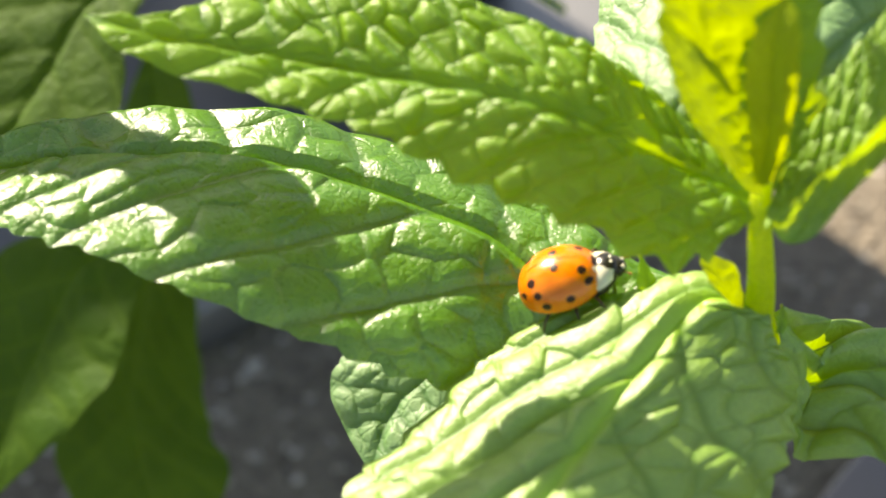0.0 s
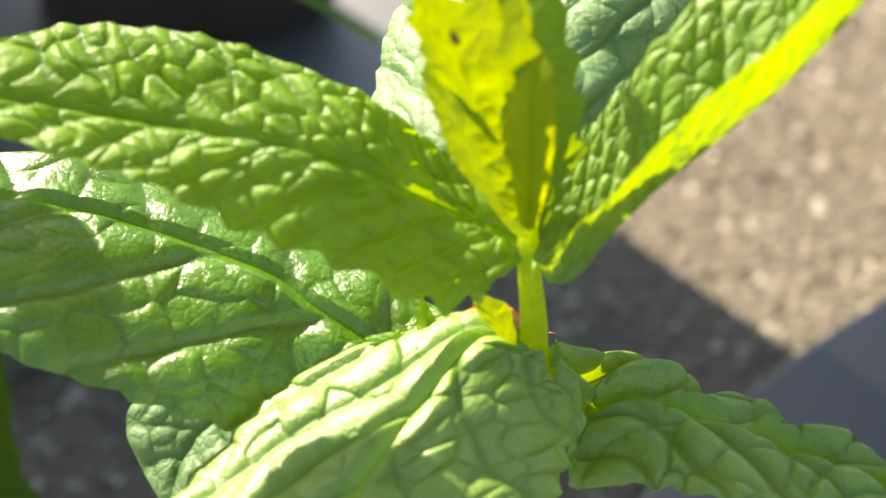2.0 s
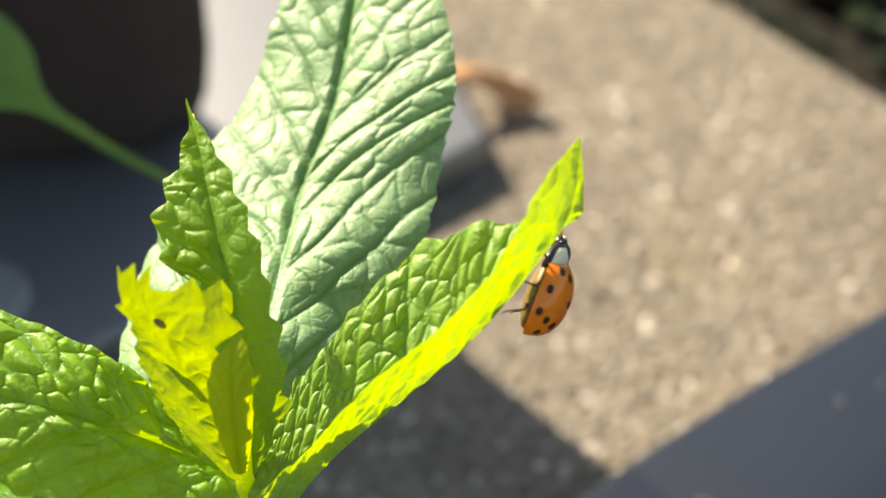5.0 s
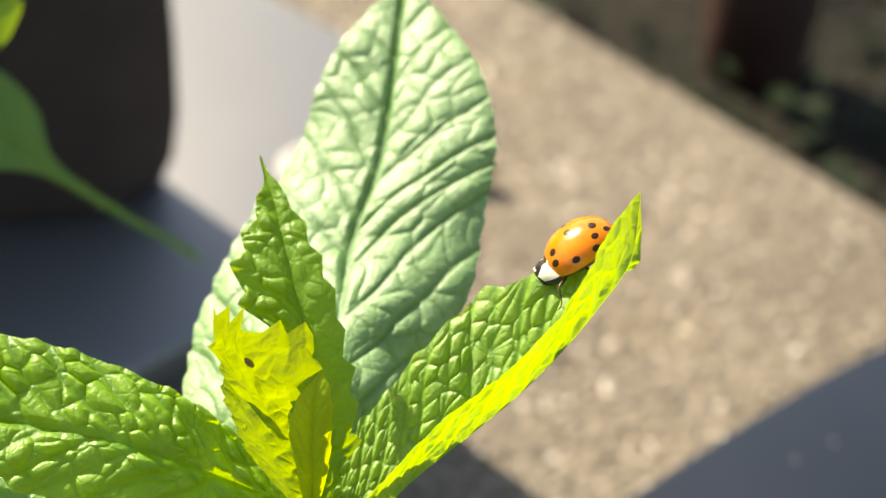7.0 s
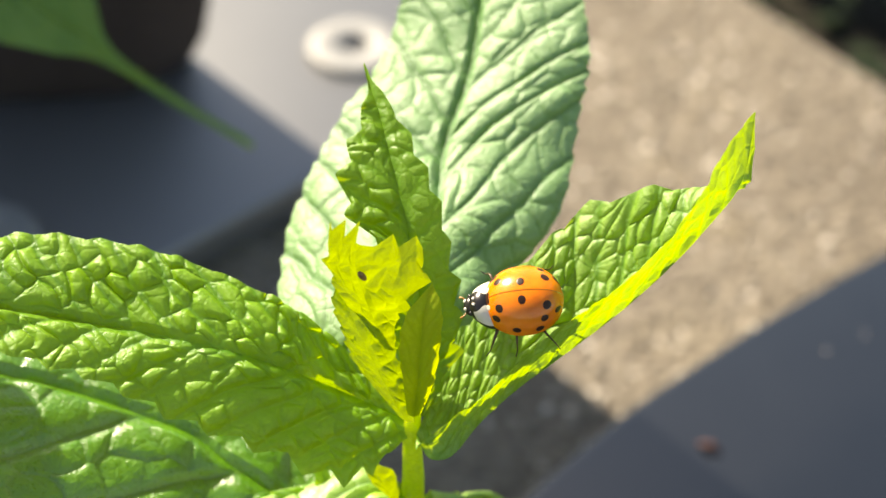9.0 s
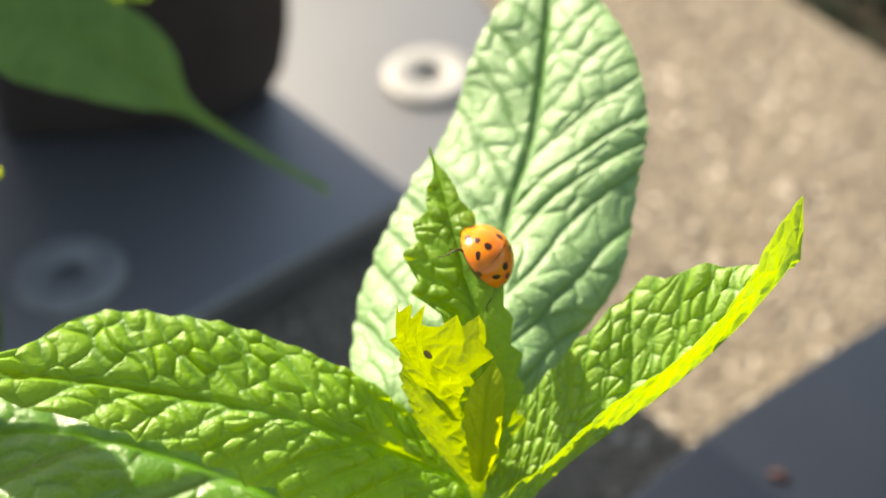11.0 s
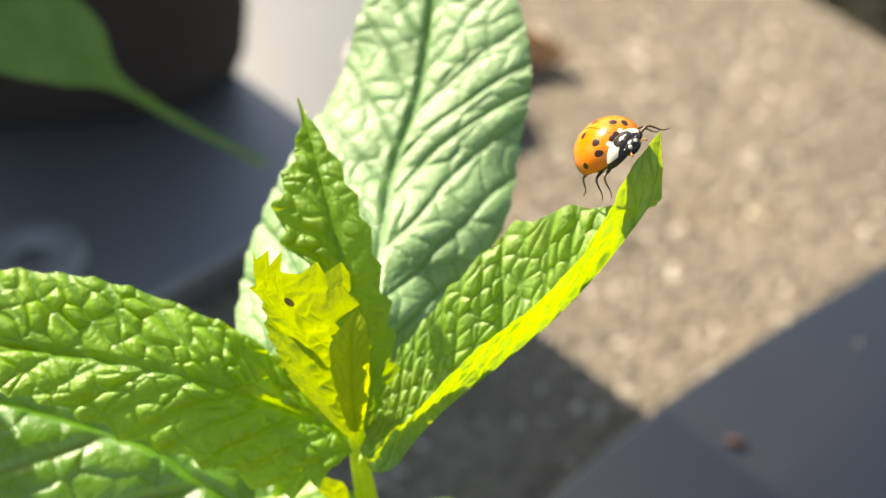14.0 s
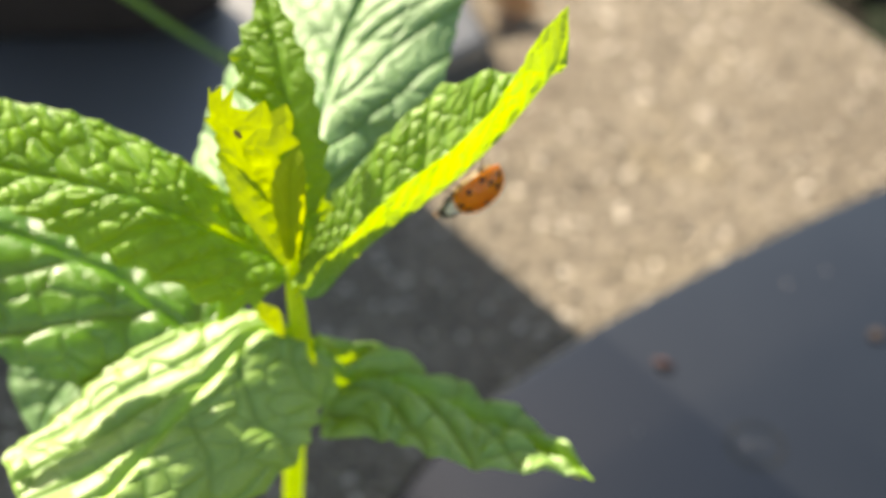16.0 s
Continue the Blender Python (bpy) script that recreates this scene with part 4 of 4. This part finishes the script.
def ladybird():
    bug = empty("ladybird")
    tagged(bug, "shiny orange ladybird with black spots and cream-sided head", "ladybird")
    # belly
    bm = bmesh.new()
    bmesh.ops.create_uvsphere(bm, u_segments=64, v_segments=20, radius=1.0)
    for v in bm.verts:
        rib = 1 + 0.10 * abs(math.sin(v.co.x * 9.0))
        v.co = Vector((v.co.x * 2.65 - 0.2, v.co.y * 2.2, v.co.z * (0.75 * rib if v.co.z < 0 else 0.5) - 0.6)) * BUG_MM
    part("abdomen", bm, BROWN, bug, "dark brown underside")
    spots = [(1.5, 0.49, 0.27), (1.78, 0.9, 0.28), (-0.18, 0.27, 0.27), (0.37, 1.22, 0.30), (-1.95, 0.5, 0.29), (-1.7, 0.92, 0.27), (-1.3, 1.28, 0.30), (-2.7, 0.85, 0.22), (2.38, 0.16, 0.20), (2.34, 0.50, 0.17)]
    for s in (1, -1):
        bm = bmesh.new()
        nx, nphi = 30, 16
        grid = [[bm.verts.new(dome(-3.18 + 5.86 * i / nx, s * (0.012 + 1.52 * j / nphi)) * BUG_MM) for j in range(nphi + 1)] for i in range(nx + 1)]
        for i in range(nx):
            for j in range(nphi):
                bm.faces.new((grid[i][j], grid[i + 1][j], grid[i + 1][j + 1], grid[i][j + 1]))
        bmesh.ops.remove_doubles(bm, verts=bm.verts, dist=1e-6)
        case = part("wing_case", bm, SHELL, bug, "glossy orange wing case with black spots")
        for x, phi, r in spots:
            sb = bmesh.new()
            rings, sides = 4, 14
            here = dome(x, phi)
            rows = []
            for i in range(rings + 1):
                rr = r * i / rings
                rows.append([])
                for k in range(sides):
                    ang = k * 2 * math.pi / sides
                    px, pa = x + rr * 1.05 * math.cos(ang), phi + rr * math.sin(ang) / max(0.8, (here.yz.length + 0.3))
                    q = dome(px, s * pa)
                    rise = 0.020 if i < rings else 0.004
                    nrm = Vector((q.x * 0.35, q.y, q.z + 0.6)).normalized()
                    rows[-1].append(sb.verts.new((q + nrm * rise) * BUG_MM))
            for i in range(rings):
                for k in range(sides):
                    quad = (rows[i][k], rows[i + 1][k], rows[i + 1][(k + 1) % sides], rows[i][(k + 1) % sides])
                    sb.faces.new(quad)
            bmesh.ops.remove_doubles(sb, verts=sb.verts, dist=1e-6)
            pale = (x, phi, r) == spots[-1]
            part("pale_patch" if pale else "spot", sb, CREAM if pale else SPOT, case, "cream patch" if pale else "dark brown spot")
    # head shield: cream, with a black mark in its middle
    def shield_at(x, y):
        k = max(0.0, 1 - (x / 1.08) ** 2 - (y / 1.86) ** 2)
        return Vector((x + 2.75 - 0.22 * y * y, y, -0.35 - 0.13 * y * y + 0.98 * k ** 0.5))

    bm = bmesh.new()
    bmesh.ops.create_uvsphere(bm, u_segments=28, v_segments=16, radius=1.0)
    for v in bm.verts:
        x, y = v.co.x * 1.08, v.co.y * 1.86
        v.co = Vector((x + 2.75 - 0.22 * y * y, y, v.co.z * (0.98 if v.co.z > 0 else 0.5) - 0.35 - 0.13 * y * y)) * BUG_MM
    shield = part("head_shield", bm, BLACK, bug, "black head shield with cream patches")
    for s in (1, -1):
        bm = bmesh.new()
        nx, ny = 12, 10
        grid = []
        for i in range(nx + 1):
            x = -0.62 + 1.40 * i / nx
            inner = 0.62 - 0.20 * math.sin(i / nx * 5.5) * (1 - 0.3 * i / nx)
            outer = 1.74 * max(0.05, 1 - (x / 1.08) ** 2) ** 0.5
            inner = min(inner, outer - 0.05)
            grid.append([bm.verts.new((shield_at(x, s * (inner + (outer - inner) * j / ny)) + Vector((0.006, s * 0.008, 0.018))) * BUG_MM) for j in range(ny + 1)])
        for i in range(nx):
            for j in range(ny):
                bm.faces.new((grid[i][j], grid[i + 1][j], grid[i + 1][j + 1], grid[i][j + 1]))
        part("cream_patch", bm, CREAM, shield, "cream patch")
    for x, y, size in ((-0.48, 0.0, 0.16), (0.62, 0.22, 0.13), (0.62, -0.22, 0.13)):
        bm = bmesh.new()
        bmesh.ops.create_uvsphere(bm, u_segments=8, v_segments=6, radius=1.0)
        for v in bm.verts:
            v.co = shield_at(x, y) * BUG_MM + Vector((v.co.x * size, v.co.y * size, v.co.z * 0.06)) * BUG_MM
        part("cream_patch", bm, CREAM, shield, "cream patch")
    # head
    bm = bmesh.new()
    bmesh.ops.create_uvsphere(bm, u_segments=20, v_segments=12, radius=1.0)
    for v in bm.verts:
        v.co = Vector((v.co.x * 0.62 + 3.55, v.co.y * 0.78, v.co.z * 0.55 - 0.45)) * BUG_MM
    head = part("head", bm, BLACK, bug, "small black head")
    for s in (1, -1):
        bm = bmesh.new()
        bmesh.ops.create_uvsphere(bm, u_segments=10, v_segments=8, radius=0.20 * BUG_MM)
        bmesh.ops.translate(bm, verts=bm.verts, vec=Vector((3.62, s * 0.66, -0.28)) * BUG_MM)
        part("eye", bm, BLACK, head, "black eye")
        bm = bmesh.new()
        bmesh.ops.create_uvsphere(bm, u_segments=10, v_segments=6, radius=0.17 * BUG_MM)
        bmesh.ops.translate(bm, verts=bm.verts, vec=Vector((3.98, s * 0.30, -0.25)) * BUG_MM)
        part("cream_patch", bm, CREAM, head, "cream patch")
        feeler = spline([(3.95, s * 0.45, -0.55), (4.2, s * 0.72, -0.55), (4.42, s * 0.80, -0.68)], 8)
        mesh_object("antenna", *tube(feeler * BUG_MM, [0.05 * BUG_MM, 0.05 * BUG_MM, 0.10 * BUG_MM], 6), AMBER, head)["label"] = "amber antenna"
    legs = []
    for k, (x, spread, fwd) in enumerate(((1.55, 1.0, 0.8), (0.35, 1.12, 0.1), (-0.85, 1.0, -1.15))):
        for s in (1, -1):
            knee = (fwd * 0.75, s * 1.55 * spread, -0.05)
            foot = (fwd * 1.25, s * 2.05 * spread, -1.05)
            toe = (fwd * 1.55 + 0.1, s * 2.4 * spread, -1.22)
            limb = spline([(0, 0, 0), (fwd * 0.35, s * 0.8, -0.05), knee, foot, toe], 14)
            leg = mesh_object("leg", *tube(limb * BUG_MM, [0.16 * BUG_MM, 0.14 * BUG_MM, 0.09 * BUG_MM, 0.06 * BUG_MM, 0.04 * BUG_MM], 7), LEG, bug)
            leg["label"] = "jointed dark brown leg"
            leg.location = Vector((x, s * 1.0, -0.85)) * BUG_MM
            legs.append((leg, k, s))
    return bug, legs


BUG = [
    (0, (-12.40, -3.60, 76.50), (0.961, 0.146, 0.236), (-0.228, -0.071, 0.971)),
    (0.3, (-11.57, -3.89, 76.67), (0.956, 0.178, -0.235), (0.271, -0.221, 0.937)),
    (0.5, (-10.83, -3.11, 77.35), (0.894, 0.049, -0.446), (0.446, -0.202, 0.872)),
    (0.8, (-9.15, -2.57, 76.11), (0.775, 0.040, -0.630), (0.631, -0.063, 0.773)),
    (1, (-7.77, -1.24, 75.04), (0.670, 0.200, -0.715), (-0.061, 0.975, 0.215)),
    (1.5, (-5.30, -0.90, 73.80), (0.822, 0.320, -0.471), (0.018, 0.812, 0.583)),
    (2, (-3.50, -0.90, 72.60), (0.906, 0.333, -0.262), (-0.074, 0.732, 0.677)),
    (2.5, (0.71, -1.79, 76.01), (0.357, 0.109, 0.928), (0.894, 0.247, -0.373)),
    (2.8, (1.88, -3.10, 75.93), (0.135, -0.342, 0.930), (0.899, -0.352, -0.260)),
    (3, (3.05, -3.55, 76.83), (-0.257, -0.520, 0.815), (0.732, -0.655, -0.188)),
    (3.5, (2.60, -2.90, 78.10), (0.129, 0.243, 0.961), (0.989, -0.096, -0.108)),
    (4, (7.40, -1.00, 83.90), (0.794, 0.362, 0.488), (0.510, 0.039, -0.859)),
    (4.5, (16.17, 0.93, 91.74), (0.517, 0.501, 0.694), (0.774, 0.074, -0.629)),
    (5, (18.78, 1.65, 94.05), (0.372, 0.610, 0.699), (0.923, -0.324, -0.208)),
    (5.2, (19.41, 2.64, 95.24), (0.255, 0.508, 0.823), (0.856, -0.514, 0.052)),
    (5.7, (20.18, -0.73, 104.24), (0.225, 0.550, 0.804), (0.572, -0.743, 0.348)),
    (6.3, (21.15, 4.10, 102.68), (-0.472, 0.789, 0.393), (0.112, -0.389, 0.914)),
    (6.8, (18.16, 5.26, 100.22), (-0.911, -0.076, -0.406), (-0.409, 0.027, 0.912)),
    (7.3, (14.85, 1.93, 99.29), (-0.615, -0.512, -0.601), (-0.784, 0.477, 0.397)),
    (7.5, (12.97, 0.88, 97.78), (-0.663, -0.491, -0.564), (-0.742, 0.532, 0.408)),
    (8, (10.94, -0.72, 95.89), (-0.846, -0.377, -0.377), (-0.495, 0.290, 0.819)),
    (8.5, (9.38, -0.39, 92.58), (-0.606, 0.708, -0.362), (-0.361, 0.161, 0.919)),
    (9, (5.85, -2.40, 93.55), (-0.987, 0.027, -0.160), (-0.158, -0.395, 0.905)),
    (9.5, (4.28, -2.06, 93.57), (-0.936, 0.292, 0.195), (0.042, -0.458, 0.888)),
    (9.7, (3.42, -2.11, 94.30), (-0.568, 0.492, 0.660), (0.472, -0.462, 0.751)),
    (10.3, (0.15, 1.44, 97.65), (-0.177, 0.868, 0.464), (0.504, -0.325, 0.800)),
    (11, (-0.31, 5.74, 97.38), (0.160, 0.944, -0.288), (0.752, 0.072, 0.655)),
    (11.5, (0.57, 4.56, 95.34), (0.243, -0.661, -0.710), (0.965, 0.092, 0.245)),
    (11.8, (1.57, 3.80, 94.94), (0.395, -0.626, -0.673), (0.914, 0.196, 0.355)),
    (12, (2.98, 2.64, 92.85), (0.513, -0.629, -0.585), (0.809, 0.581, 0.084)),
    (12.3, (3.34, 2.13, 94.78), (0.966, -0.159, -0.203), (0.249, 0.369, 0.895)),
    (12.5, (5.45, 1.97, 94.81), (0.80, 0.38, 0.48), (-0.433, 0.194, 0.880)),
    (13, (12.75, 1.34, 98.42), (0.709, -0.364, 0.604), (-0.655, -0.022, 0.755)),
    (13.5, (17.55, 4.20, 102.46), (0.692, 0.290, 0.661), (-0.651, 0.646, 0.398)),
    (14, (17.13, 4.35, 103.20), (0.364, -0.699, 0.616), (-0.669, 0.263, 0.695)),
    (14.5, (16.99, 3.20, 102.75), (0.02, -0.96, 0.08), (-0.35, 0.07, 0.93)),
    (14.8, (17.79, 0.53, 101.62), (0.804, -0.442, 0.398), (-0.452, -0.022, 0.892)),
    (15, (18.50, -1.05, 100.95), (0.158, 0.728, 0.667), (0.442, -0.656, 0.612)),
    (15.2, (19.93, -1.77, 99.71), (-0.235, 0.716, 0.657), (0.744, -0.302, 0.596)),
    (15.5, (19.42, 0.31, 95.97), (-0.624, -0.419, -0.660), (0.749, -0.561, -0.352)),
    (16, (14.12, 1.42, 87.47), (-0.739, -0.371, -0.562), (0.643, -0.636, -0.426)),
]


def bug_pose(place, ahead, above):
    x = Vector(ahead).normalized()
    y = Vector(above).cross(x).normalized()
    z = x.cross(y)
    m = Matrix((x, y, z)).transposed().to_4x4()
    m.translation = Vector(place) * MM
    return m


def motions():
    rows = []
    for t, place, ahead, above in BUG:
        m = bug_pose(place, ahead, above)
        if rows:
            t0, m0 = rows[-1]
            q0, q1 = m0.to_quaternion(), m.to_quaternion()
            steps = int(q0.rotation_difference(q1).angle / radians(50))
            for i in range(1, steps + 1):
                k = i / (steps + 1)
                rows.append((t0 + (t - t0) * k, Matrix.LocRotScale(m0.translation.lerp(m.translation, k), q0.slerp(q1, k), None)))
        rows.append((t, m))
    walk(bug, rows)
    for leg, k, s in legs:
        at, swing = leg.location.copy(), []
        for i in range(81):
            t = i * 0.2
            a = 15 * math.sin(t * 2 * math.pi / 0.62 + (math.pi if (k + (s > 0)) % 2 else 0))
            swing.append((t, Matrix.Translation(at) @ pose(0, 0, 0, 4 * s * math.cos(t * 10 + k), 0, a)))
        walk(leg, swing)


ground()
slab()
left_tray()
planters()
flower_pot()
low_plants()
right_tray()
dry_leaf()
mint_plant()
far_plants()
bug, legs = ladybird()
motions()
